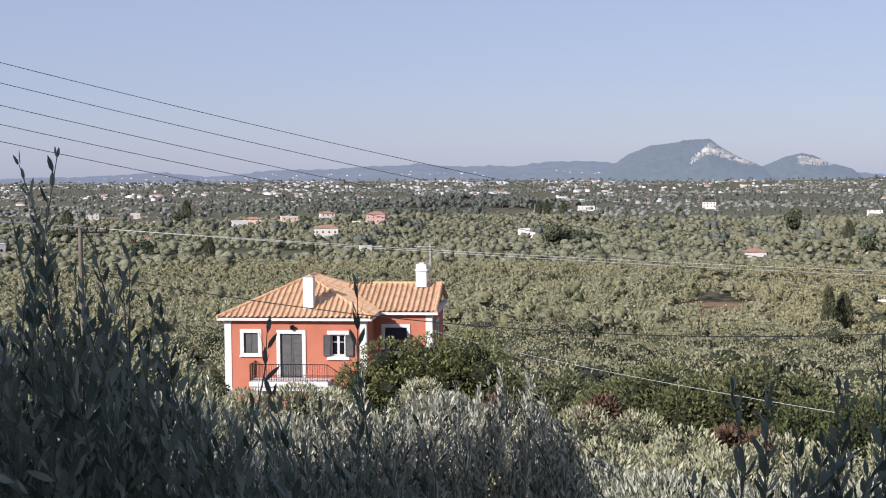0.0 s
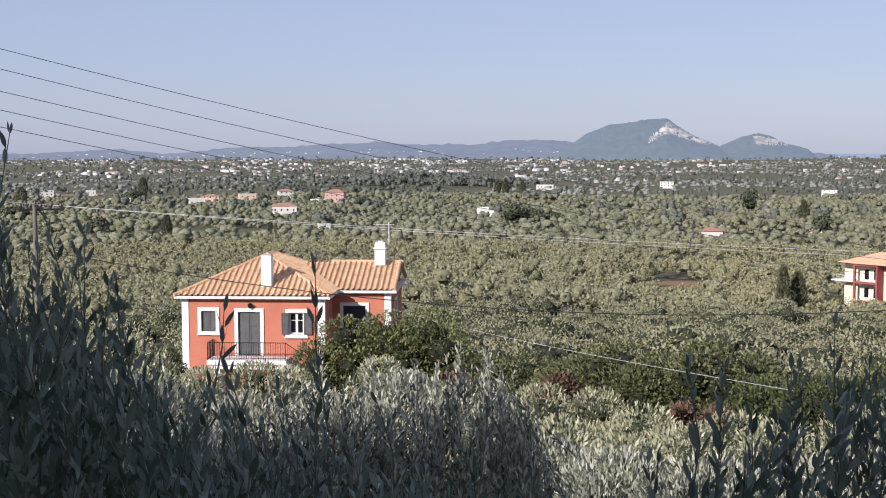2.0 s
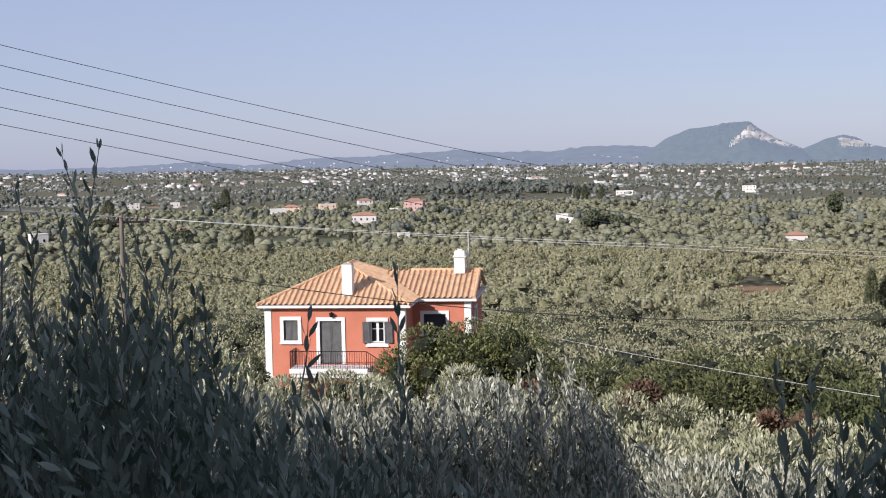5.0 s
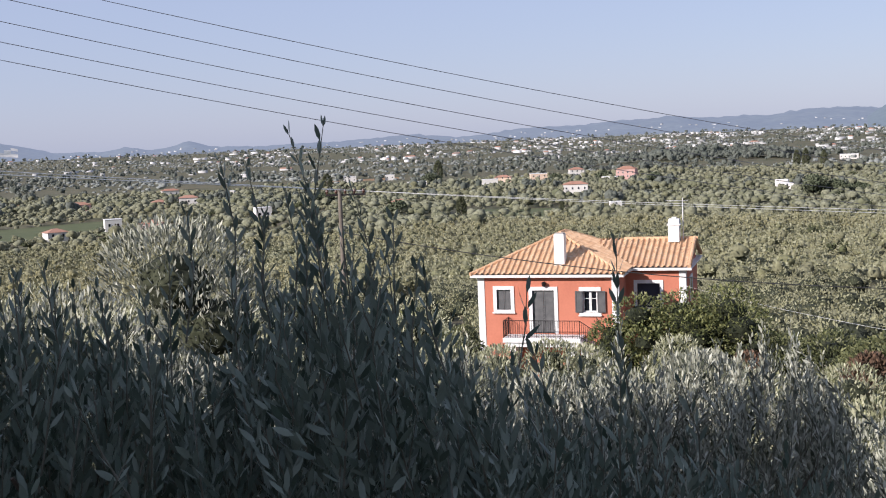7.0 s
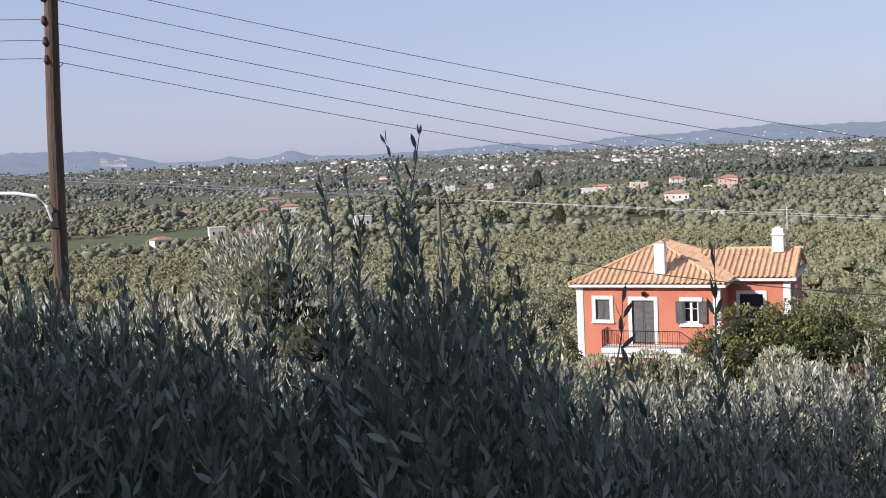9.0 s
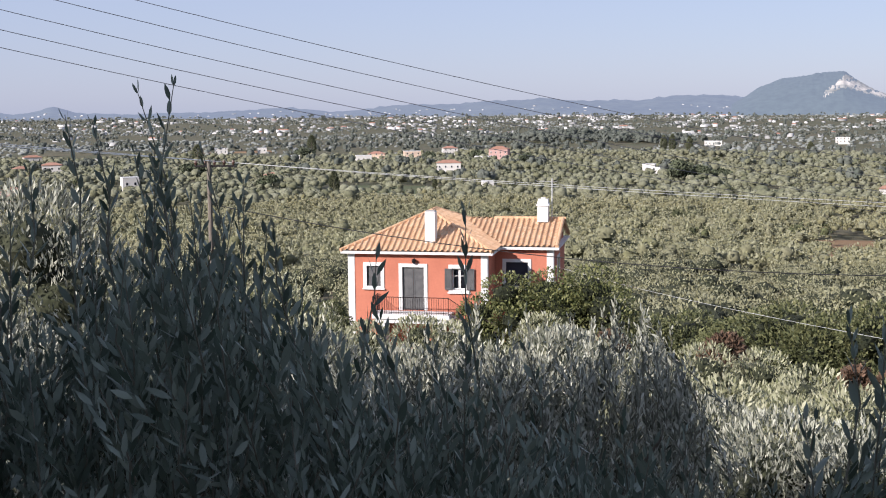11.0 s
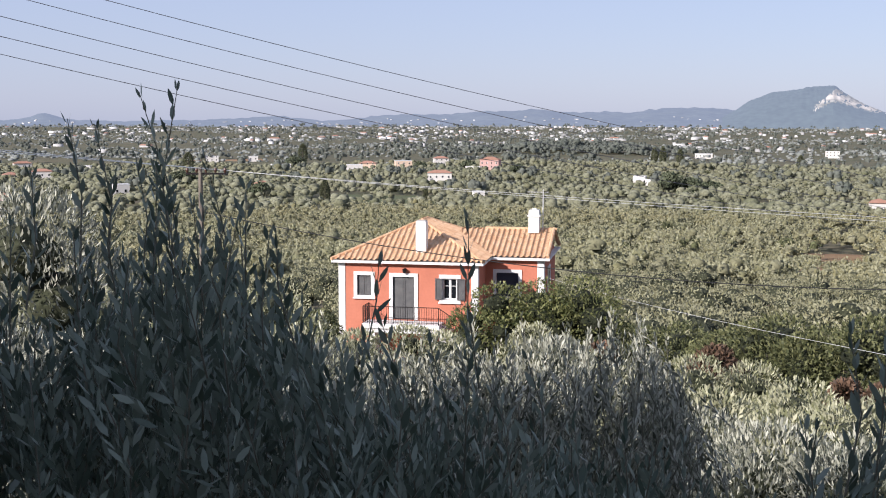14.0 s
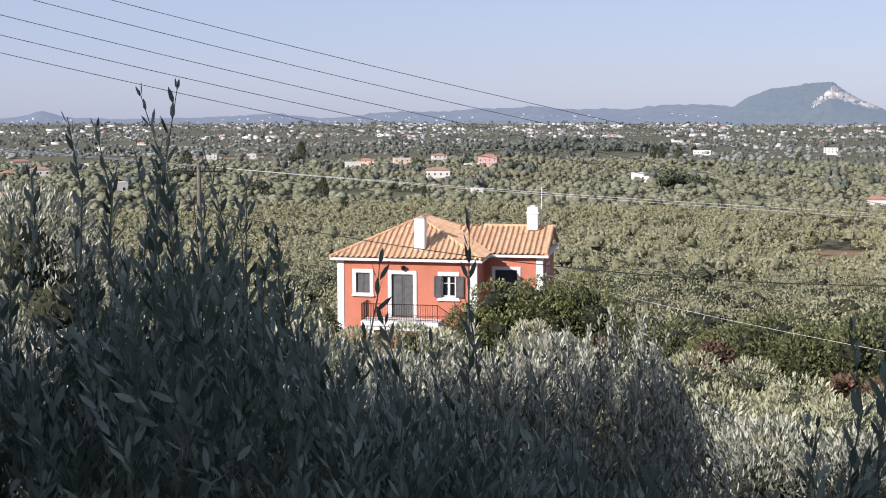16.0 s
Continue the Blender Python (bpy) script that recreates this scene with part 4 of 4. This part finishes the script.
SALMON = surface("salmon_wall", (0.66, 0.50, 0.37), (0.60, 0.45, 0.33), scale=0.5, rough=0.9)
PINK = surface("pink_wall", (0.52, 0.33, 0.29), (0.47, 0.30, 0.26), scale=0.5, rough=0.9)
ORANGE_ROOF = surface("orange_roof", (0.40, 0.22, 0.15), (0.34, 0.18, 0.12), scale=0.4, rough=0.9, fine=0.2, fine_scale=3)
PLAIN = [(0.4, -2.93, 16, 4.2, 9, ORANGE_ROOF, FAR_WALL, 0, "long low white house with a brown roof", 4), (2.13, -2.4, 14, 6.6, 9, None, SALMON, 8, "salmon two-storey house among the olives", 3),
         (-2.0, -2.38, 16, 7.5, 11, ORANGE_ROOF, PINK, -12, "pink two-storey house with a red hipped roof", 4), (-1.2, -2.48, 12, 3.0, 7, None, FAR_WALL, -8, "low white annexe beside the pink house", 3),
         (0.3, -2.2, 13, 6.0, 9, FAR_ROOF, FAR_WALL, 10, "pale house with a brown roof", 3), (4.5, -2.5, 12, 4.5, 9, None, FAR_WALL, 5, "white flat-roofed house beside a tiled one", 3),
         (3.9, -2.42, 14, 5.0, 9, FAR_ROOF, SALMON, -5, "low house with a red-brown roof", 3), (8.06, -2.43, 16, 4.0, 8, None, FAR_WALL, 0, "low white house among the olives", 4),
         (-9.46, -3.1, 14, 2.4, 9, None, FAR_WALL, -8, "white flat-roofed house among the olives", 3), (-9.2, -3.05, 8, 4.2, 6, None, FAR_WALL, -8, "white upper storey behind the flat-roofed house", 1), (-1.53, -3.77, 6, 2.2, 5, None, FAR_WALL, 10, "small white hut among the olives", 1),
         (-20.2, -4.0, 9, 1.4, 8, ORANGE_ROOF, FAR_WALL, 15, "house with an orange tile roof", 0), (-25.0, -3.7, 9, 1.2, 8, ORANGE_ROOF, SALMON, -5, "house with an orange tile roof", 0),
         (25.0, -4.1, 9, 3.0, 7, FAR_ROOF, FAR_WALL, 20, "white house with a brown roof", 2), (22.5, -3.75, 8, 4.2, 6, None, FAR_WALL, 8, "white cubic house on the plain", 2),
         (20.9, -3.95, 9, 3.2, 7, ORANGE_ROOF, PINK, -20, "house with an orange roof", 2), (15.5, -3.6, 8, 4.6, 6, None, FAR_WALL, 12, "white house among dark trees", 2),
         (19.0, -2.72, 13, 4.0, 8, FAR_ROOF, FAR_WALL, 0, "house with a brown roof", 3), (19.8, -2.25, 15, 4.0, 8, ORANGE_ROOF, FAR_WALL, 10, "white house with an orange roof", 3), (23.9, -2.75, 13, 3.4, 8, ORANGE_ROOF, PINK, 10, "reddish house with an orange roof", 3),
         (17.2, -2.45, 12, 4.4, 7, None, FAR_WALL, -10, "white house among dark trees", 3), (8.9, -3.3, 9, 2.0, 7, FAR_ROOF, SALMON, 6, "low hut with a reddish roof", 2), (20.3, -2.8, 9, 3.0, 7, FAR_ROOF, SALMON, 12, "low house with a brown roof", 2), (11.3, -2.0, 13, 5, 8, None, FAR_WALL, 0, "white house on the distant plain", 3), (9.36, -1.95, 10, 4, 8, None, FAR_WALL, 0, "small white house on the distant plain", 2),
         (-12.2, -1.75, 20, 4, 9, None, FAR_WALL, 0, "long white building on the plain", 5), (-25.4, -2.05, 14, 5, 9, None, FAR_WALL, 0, "white house on the distant plain", 3), (-18.0, -1.68, 16, 6, 9, None, FAR_WALL, 0, "white house on the distant plain", 4)]
for row in PLAIN:
    plain_house(*row)

# two-storey villa
x, y, z = place(-27.5, 214)
z = EYE - 25.1
villa = thing("house", pose(x, y, z, 0, 0, -27.6 - 32), "two-storey cream and red villa with balconies and orange roof", "house")
CREAM = surface("cream_wall", (0.70, 0.63, 0.50), (0.64, 0.57, 0.45), scale=0.6, rough=0.9, fine=0.1, fine_scale=6)
RED_PAINT = surface("red_paint", (0.30, 0.075, 0.07), (0.26, 0.065, 0.06), scale=0.8, rough=0.85)
part("wall", boxes((-6, 5, 0, 9, -3, 6.2)), CREAM, villa)
part("loggia_frame", wall_with_openings(-3.0, 1.6, -3.0, 6.19, -2.0, -1.65, [(-2.65, 1.25, -0.3, 2.8), (-2.65, 1.25, 3.15, 5.85)]), RED_PAINT, villa, "dark red painted loggia frame")
part("loggia_base", boxes((-3.0, 1.6, -1.646, -0.004, -3, -0.3)), RED_PAINT, villa, "dark red painted base")
part("loggia_floor", boxes((-2.65, 1.25, -1.646, -0.004, 2.85, 3.1)), WHITE, villa)
part("loggia_side", boxes((1.25, 1.6, -1.646, -0.004, -0.296, 6.19)), RED_PAINT, villa, "dark red painted side wall")
part("balcony_slab", boxes((-7.6, -3.004, -1.6, -0.004, 2.9, 3.1)), WHITE, villa)
part("balcony_slab", boxes((-7.6, -6.004, 0, 6, 2.9, 3.1)), WHITE, villa)
railing([(-7.5, -1.5, 3.1), (-3.0, -1.5, 3.1)], WHITE, villa, "pale balcony railing", 0.3)
for u in (-1.6, 0.2, 3.4):
    for z0 in (0.2, 3.3):
        wn_ = part("window", boxes((u - 0.6, u + 0.6, -0.08, -0.022, z0, z0 + 2.0)), WHITE, villa)
        part("pane", boxes((u - 0.42, u + 0.42, -0.1, -0.082, z0 + 0.1, z0 + 1.85)), GLASS, wn_)
bm = bmesh.new()
e = [bm.verts.new(p) for p in ((-6.35, -2.3, 6.2), (5.4, -2.3, 6.2), (5.4, 9.4, 6.2), (-6.35, 9.4, 6.2))]
r = [bm.verts.new(p) for p in ((-1.2, 3.7, 8.0), (0.2, 3.7, 8.0))]
bm.faces.new((e[0], e[1], r[1], r[0])), bm.faces.new((e[1], e[2], r[1])), bm.faces.new((e[2], e[3], r[0], r[1])), bm.faces.new((e[3], e[0], r[0])), bm.faces.new(e[::-1])
part("roof", bm, TILE, villa, "pale orange tile roof")


# ---- cypresses ----
def cypress(az, d, h, w, seed, label):
    rng = np.random.default_rng(seed)
    x, y, z = place(az, d)
    t = thing("cypress", pose(x, y, z), label, "tree")
    part("trunk", tube(bmesh.new(), [(0, 0, -0.5), (0, 0, h * 0.5), (0, 0, h * 0.9)], [w * 0.14, w * 0.08, 0.02], 6), BARK, t)
    n = 2600
    s = rng.random(n) ** 0.8
    a = rng.random(n) * 2 * math.pi
    rad = w / 2 * np.sin(np.pi * np.clip(0.12 + s * 0.88, 0, 1)) ** 0.65 * (0.75 + 0.35 * rng.random(n))
    at_ = np.stack([rad * np.cos(a), rad * np.sin(a), h * (0.04 + 0.96 * s)], 1)
    way = np.stack([np.cos(a) * 0.5, np.sin(a) * 0.5, np.ones(n)], 1) + rng.normal(size=(n, 3)) * 0.25
    size = h * 0.055 * (0.6 + 0.8 * rng.random(n))
    v, f = leaves(at_, way, size, size * 0.42, rng)
    mesh_part("crown", v, f, CYPRESS_LEAF, t)


CYPRESSES = [(-23.45, 164, 7.9, 1.5, "tall dark cypress by the villa"), (-24.1, 168, 7.2, 2.3, "broad dark conifer by the villa"), (5.95, 505, 11.5, 4.0, "dark cypress among the olives"), (1.07, 535, 8.5, 2.0, "slim dark cypress among the olives"),
             (-24.3, 620, 14, 5, "dark cypress among the olives"), (-9.9, 1150, 17, 6, "distant dark cypress on the plain"), (-10.3, 1170, 18, 6, "distant dark cypress on the plain"), (-11.1, 1160, 16, 6, "distant dark cypress on the plain"), (-16.6, 1050, 14, 6, "distant dark cypress on the plain"),
             (7.0, 1200, 20, 9, "distant dark tree on the plain"), (12.4, 1000, 15, 8, "distant dark tree on the plain")]
for k, (az, d, h, w, label) in enumerate(CYPRESSES):
    cypress(az, d, h, w, 300 + k, label)


for k, (az, d, r, h) in enumerate([(-10.6, 640, 8.0, 13), (-11.6, 645, 6.0, 9.5), (-12.6, 655, 5.5, 7), (-21.9, 800, 8, 17), (-25.2, 560, 5, 10), (7.4, 1000, 9, 12), (9.0, 560, 6, 8), (12.6, 700, 8, 10), (-1.0, 980, 7, 9), (-3.4, 900, 7, 9), (1.4, 940, 6, 9)]):
    tree("broad_tree", 350 + k, r, h, 1500, 1.3, BROAD_LEAF, standing(az, d, 40 * k), "broad dark tree standing among the olives", "tree", "", 9, 0.3, 0.1, 0.55, True)


# ---- olive groves of the plain ----
FIELDS = [(3.3, 590, 62, 110, FIELD), (27.0, 620, 110, 120, FIELD), (-18.2, 250, 13, 66, DRY_FIELD), (-30.5, 270, 30, 10, DRY_FIELD), (31, 1000, 160, 50, DRY_FIELD), (-9, 1900, 260, 40, FIELD), (12, 1300, 140, 40, DRY_FIELD)]
keep_out = [(-1.0, 66.0, 9.5), (*place(-23.7, 157)[:2], 8.0)]
for az, d, w, deep, mat in FIELDS:
    x, y, z = place(az, d)
    u = np.linspace(-w / 2, w / 2, 12)
    v = np.linspace(-deep / 2, deep / 2, 8)
    U, V = np.meshgrid(u, v)
    c, s = math.cos(radians(az)), math.sin(radians(az))
    X, Y = x + U * c - V * s, y + U * s + V * c
    verts = np.stack([X, Y, land(X, Y) + 0.35], -1).reshape(-1, 3)
    faces = [(j * 12 + i, j * 12 + i + 1, (j + 1) * 12 + i + 1, (j + 1) * 12 + i) for j in range(7) for i in range(11)]
    tagged(mesh_part("field", verts, faces, mat), "open grassy field between olive groves" if mat is FIELD else "bare dry field between olive groves", "field", kind="structure")


def in_field(x, y):
    bad = np.zeros(len(x), bool)
    for az, d, w, deep, mat in FIELDS:
        fx, fy, _ = place(az, d)
        c, s = math.cos(radians(az)), math.sin(radians(az))
        u, v = (x - fx) * c + (y - fy) * s, -(x - fx) * s + (y - fy) * c
        bad |= (np.abs(u) < w / 2) & (np.abs(v) < deep / 2 + 2)
    for fx, fy, r in keep_out:
        bad |= np.hypot(x - fx, y - fy) < r
    vx, vy, _ = place(-27.3, 214)
    bad |= np.hypot(x - vx, y - vy) < 13
    vx, vy, _ = place(-26.8, 196)
    bad |= np.hypot(x - vx, y - vy) < 11
    for hx, hy, r in HOUSE_PLOTS:
        for s in (0, 1, 2):
            q = 1 - s * 1.2 * r / math.hypot(hx, hy)
            bad |= np.hypot(x - hx * q, y - hy * q) < r
    return bad


def grove(d0, d1, spacing, rng, gaps=0.06):
    """Tree places in rough rows within the view."""
    k = int(d1 / spacing) + 2
    i, j = np.meshgrid(np.arange(-int(k * 1.5), int(k * 1.5)), np.arange(-2, k))
    x = (i * spacing * 0.74 + rng.normal(size=i.shape) * spacing * 0.2).ravel()
    y = (j * spacing * 1.36 + rng.normal(size=i.shape) * spacing * 0.2 + 5 * np.sin(i / 17.0)).ravel()
    c, s = math.cos(0.10), math.sin(0.10)
    x, y = x * c - y * s, x * s + y * c
    r, a = np.hypot(x, y), np.degrees(np.arctan2(-x, y))
    streak = np.sin(x / 37.0 + 2 * np.sin(y / 60.0)) + np.sin(y / 13.0 + x / 90.0)   # here and there a track or clearing
    ok = (streak < 1.72) & (r > d0) & (r < d1) & (np.abs(a - 1) < 34.5) & (rng.random(len(x)) > gaps) & ~in_field(x, y)
    return x[ok], y[ok]


ball = bmesh.new()
bmesh.ops.create_icosphere(ball, subdivisions=2, radius=1.0)
BALL_V = np.array([tuple(v.co) for v in ball.verts])
BALL_F = np.array([[v.index for v in f.verts] for f in ball.faces])
ball.free()
DOME_V = np.array([(0, 0, 1)] + [(math.cos(a + 0.4 * k) * r, math.sin(a + 0.4 * k) * r, h) for k, (r, h) in enumerate(((0.62, 0.75), (1.0, 0.2), (0.8, -0.5))) for a in np.linspace(0, 2 * math.pi, 7)[:6]])
DOME_F = np.array([(0, 1 + i, 1 + (i + 1) % 6) for i in range(6)] + [t for k in (0, 1) for i in range(6) for t in (
    (1 + 6 * k + i, 7 + 6 * k + i, 7 + 6 * k + (i + 1) % 6), (1 + 6 * k + i, 7 + 6 * k + (i + 1) % 6, 1 + 6 * k + (i + 1) % 6))])


def grove_mesh(name, x, y, rng, lumps, tufts, radius, tuft, material, label, tall=0.9, shape=(BALL_V, BALL_F)):
    """Many crowns in one mesh: uneven lumps with small sprays of leaves standing out of them."""
    n = len(x)
    z = land(x, y)
    vigour = np.sin(x / 23.0 + np.sin(y / 31.0) * 2) * np.sin(y / 17.0 + 1.3) + 0.6 * np.sin((x + 2 * y) / 41.0)
    size = radius * rng.uniform(0.6, 1.2, n) * (1 + 0.2 * vigour)
    own = np.repeat(np.arange(n), lumps)
    m = len(own)
    spread = 0.0 if lumps == 1 else 0.62
    cx = np.stack([x[own], y[own], z[own]], 1) + rng.normal(size=(m, 3)) * size[own][:, None] * np.array([spread, spread, 0.22])
    r = size[own] * (rng.uniform(0.36, 0.8, m) if lumps < 6 else rng.uniform(0.26, 0.55, m)) * (1.35 if lumps == 1 else 1.0)
    cx[:, 2] += size[own] * tall * 1.05
    sv, sf = shape
    wob = rng.uniform(0.78, 1.15, (m, len(sv)))
    v1 = (cx[:, None] + sv[None] * (r[:, None] * wob * (0.62 if tufts > 20 else 1.0))[..., None] * np.array([1, 1, 0.8 * tall / 0.9])).reshape(-1, 3)
    f1 = (np.arange(m)[:, None, None] * len(sv) + sf[None]).reshape(-1, 3)
    tagged(mesh_part(name, v1, f1, material, smooth=True), label, "olive grove", kind="stuff")
    if tufts:
        own = np.repeat(np.arange(m), tufts)
        way = unit(rng.normal(size=(len(own), 3)))
        way[:, 2] = np.where(way[:, 2] < -0.2, -way[:, 2], way[:, 2])
        at_ = cx[own] + way * (r[own] * rng.uniform(0.72, 1.12, len(own)))[:, None] * np.array([1, 1, 0.8 * tall / 0.9])
        s = tuft * (0.6 + 0.8 * rng.random(len(own)))
        along = np.cross(way, unit(rng.normal(size=way.shape))) + way * 0.5 + np.array([0, 0, 0.4])
        v2, f2 = leaves(at_ - unit(along) * s[:, None] * 0.4, along, s, s * 0.55, rng, 0.1, face=way + rng.normal(size=way.shape) * 0.32)
        tagged(mesh_part(name + "_sprays", v2, f2, OLIVE_GROVE if material is OLIVE_FAR else material), "leafy sprays standing out of the " + name.replace("_", " "), "foliage", kind="stuff")


rng = np.random.default_rng(21)
gx1, gy1 = grove(40, 150, 6.5, rng, 0.08)
az1 = np.degrees(np.arctan2(-gx1, gy1))
d1 = np.hypot(gx1, gy1)
front_of_house = (az1 > -9) & (az1 < 7) & (d1 < 62)
keep = ~front_of_house & ~((d1 < 52) & (az1 < 0))
gx1, gy1 = gx1[keep][:300], gy1[keep][:300]
kinds = [tree("olive_tree", 400 + k, 2.7 + 0.45 * (k % 3), 3.2 + 0.5 * (k % 4), 1500, 0.235, OLIVE_GROVE, pose(gx1[k], gy1[k], float(land(gx1[k], gy1[k])), 0, 0, 40 * k),
              "round grey-green olive tree of the grove", "tree", "olive trees of the grove", 11, 0.8, 0.2, 0.45, True) for k in range(6)]
for k in range(6, len(gx1)):
    copy_thing(kinds[k % 6], pose(gx1[k], gy1[k], float(land(gx1[k], gy1[k])), 0, 0, float(rng.random() * 360)))
x, y = grove(150, 240, 6.0, rng)
grove_mesh("near_olive_grove", x, y, rng, 13, 36, 2.8, 0.46, OLIVE_FAR, "grey-green olive grove at the foot of the slope", 0.9, (DOME_V, DOME_F))
x, y = grove(240, 450, 6.0, rng)
grove_mesh("olive_grove", x, y, rng, 7, 22, 2.9, 0.60, OLIVE_FAR, "grey-green olive grove on the plain", 0.9, (DOME_V, DOME_F))
x, y = grove(450, 1100, 7.2, rng, 0.12)
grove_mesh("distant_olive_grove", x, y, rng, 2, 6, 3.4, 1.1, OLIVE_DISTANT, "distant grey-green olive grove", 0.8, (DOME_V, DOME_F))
SHRUB_DARK = surface("dark_grove_tree", (0.045, 0.055, 0.025), (0.075, 0.08, 0.035), scale=0.05, island=(0.12, 0.13, 0.06), rough=0.9, fine=0.6, fine_scale=1.5)
x, y = grove(160, 900, 34, rng, 0.55)
grove_mesh("dark_grove_trees", x, y, rng, 5, 34, 2.2, 0.6, SHRUB_DARK, "dark trees scattered through the olive groves", 1.1, (DOME_V, DOME_F))
# thinner, mixed trees beyond, their colours greyed to stand for haze
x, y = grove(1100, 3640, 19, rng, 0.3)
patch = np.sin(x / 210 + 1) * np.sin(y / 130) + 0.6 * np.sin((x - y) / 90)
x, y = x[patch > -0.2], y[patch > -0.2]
grove_mesh("far_field_trees", x, y, rng, 1, 4, 3.6, 2.4, HAZED_TREES, "far hedges and trees of the plain", 0.6, (DOME_V, DOME_F))
# dark trees painted lighter and greyer, as haze would make them
HAZED_DARK = surface("far_dark_trees", (0.085, 0.10, 0.08), (0.12, 0.13, 0.105), scale=0.02, island=(0.15, 0.162, 0.135), rough=0.9, fine=0.5, fine_scale=0.5)
x, y = grove(800, 2200, 34, rng, 0.3)
patch = np.sin(x / 120 + 2) + np.sin(y / 90 + x / 300)
x, y = x[patch > 0.7], y[patch > 0.7]
grove_mesh("far_copses", x, y, rng, 3, 12, 4.0, 2.0, HAZED_DARK, "dark copses and hedgerows of the plain", 1.1, (DOME_V, DOME_F))
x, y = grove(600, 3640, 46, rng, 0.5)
grove_mesh("far_dark_trees", x, y, rng, 3, 12, 3.8, 2.0, HAZED_DARK, "dark distant trees among the fields", 1.3, (DOME_V, DOME_F))
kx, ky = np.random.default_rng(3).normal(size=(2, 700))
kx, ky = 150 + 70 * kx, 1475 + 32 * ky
grove_mesh("knoll_woods", kx, ky, rng, 2, 8, 5.2, 2.6, HAZED_DARK, "dark wooded knoll on the plain", 1.0, (DOME_V, DOME_F))

# ---- the far town ----
rng = np.random.default_rng(77)
n = 820
az = rng.normal(-2, 15, n)
az = np.where(np.abs(az - 1) > 32, rng.uniform(-30, 30, n), az)
d = 1500 + 2085 * rng.random(n) ** 0.45
keep_ = np.sin(az * 0.9) + np.sin(d / 140 + az * 0.35) > -0.5
az, d = az[keep_], d[keep_]
n = len(az)
vs, fs, rv, rf = [], [], [], []
for k in range(n):
    x, y, z = place(az[k], d[k])
    w, dp, h = rng.uniform(5, 10) + 14 * rng.random() ** 6, rng.uniform(5, 9), rng.uniform(3.0, 5.0)
    m = pose(x, y, z, 0, 0, az[k] + rng.uniform(-35, 35))
    o = len(vs)
    vs += [tuple(m @ Vector(p)) for p in ((-w / 2, 0, -2), (w / 2, 0, -2), (w / 2, dp, -2), (-w / 2, dp, -2), (-w / 2, 0, h), (w / 2, 0, h), (w / 2, dp, h), (-w / 2, dp, h))]
    fs += [tuple(o + i for i in q) for q in ((0, 1, 5, 4), (1, 2, 6, 5), (2, 3, 7, 6), (3, 0, 4, 7), (4, 5, 6, 7))]
    if rng.random() < 0.14:
        o = len(rv)
        rv += [tuple(m @ Vector(p)) for p in ((-w / 2 - 0.4, -0.4, h + 0.02), (w / 2 + 0.4, -0.4, h + 0.02), (w / 2 + 0.4, dp + 0.4, h + 0.02), (-w / 2 - 0.4, dp + 0.4, h + 0.02), (-w / 2 + 2, dp / 2, h + 1.8), (w / 2 - 2, dp / 2, h + 1.8))]
        rf += [tuple(o + i for i in q) for q in ((0, 1, 5, 4), (2, 3, 4, 5), (1, 2, 5, 5), (3, 0, 4, 4))]
ridge = bpy.data.objects["backdrop_ridge"].data.vertices   # houses up the front of the ridge
for k in range(95):
    row, col = int(rng.integers(1, 3)), int(np.clip(rng.normal(232, 52), 50, 370))
    p = ridge[row * 420 + col].co.lerp(ridge[(row + 1) * 420 + col].co, float(rng.random())).lerp(ridge[row * 420 + col + 1].co, float(rng.random()) * 0.5)
    w, dp, h = rng.uniform(3.5, 8), rng.uniform(5, 8), rng.uniform(1.6, 3.0)
    m = pose(p.x + rng.uniform(-8, 8), p.y, p.z, 0, 0, rng.uniform(-40, 40))
    o = len(vs)
    vs += [tuple(m @ Vector(q)) for q in ((-w / 2, 0, -4), (w / 2, 0, -4), (w / 2, dp, -4), (-w / 2, dp, -4), (-w / 2, 0, h), (w / 2, 0, h), (w / 2, dp, h), (-w / 2, dp, h))]
    fs += [tuple(o + i for i in q) for q in ((0, 1, 5, 4), (1, 2, 6, 5), (2, 3, 7, 6), (3, 0, 4, 7), (4, 5, 6, 7))]
tagged(mesh_part("far_town", vs, fs, TOWN_WALL), "scattered white houses of a distant town", "houses", kind="stuff")
rf3 = [q if q[2] != q[3] else (q[0], q[1], q[2]) for q in rf]
me = bpy.data.meshes.new("far_town_roofs")
me.from_pydata(rv, [], rf3)
me.materials.append(FAR_ROOF)
tagged(new("far_town_roofs", me), "red-brown roofs of a distant town", "roofs", kind="stuff")
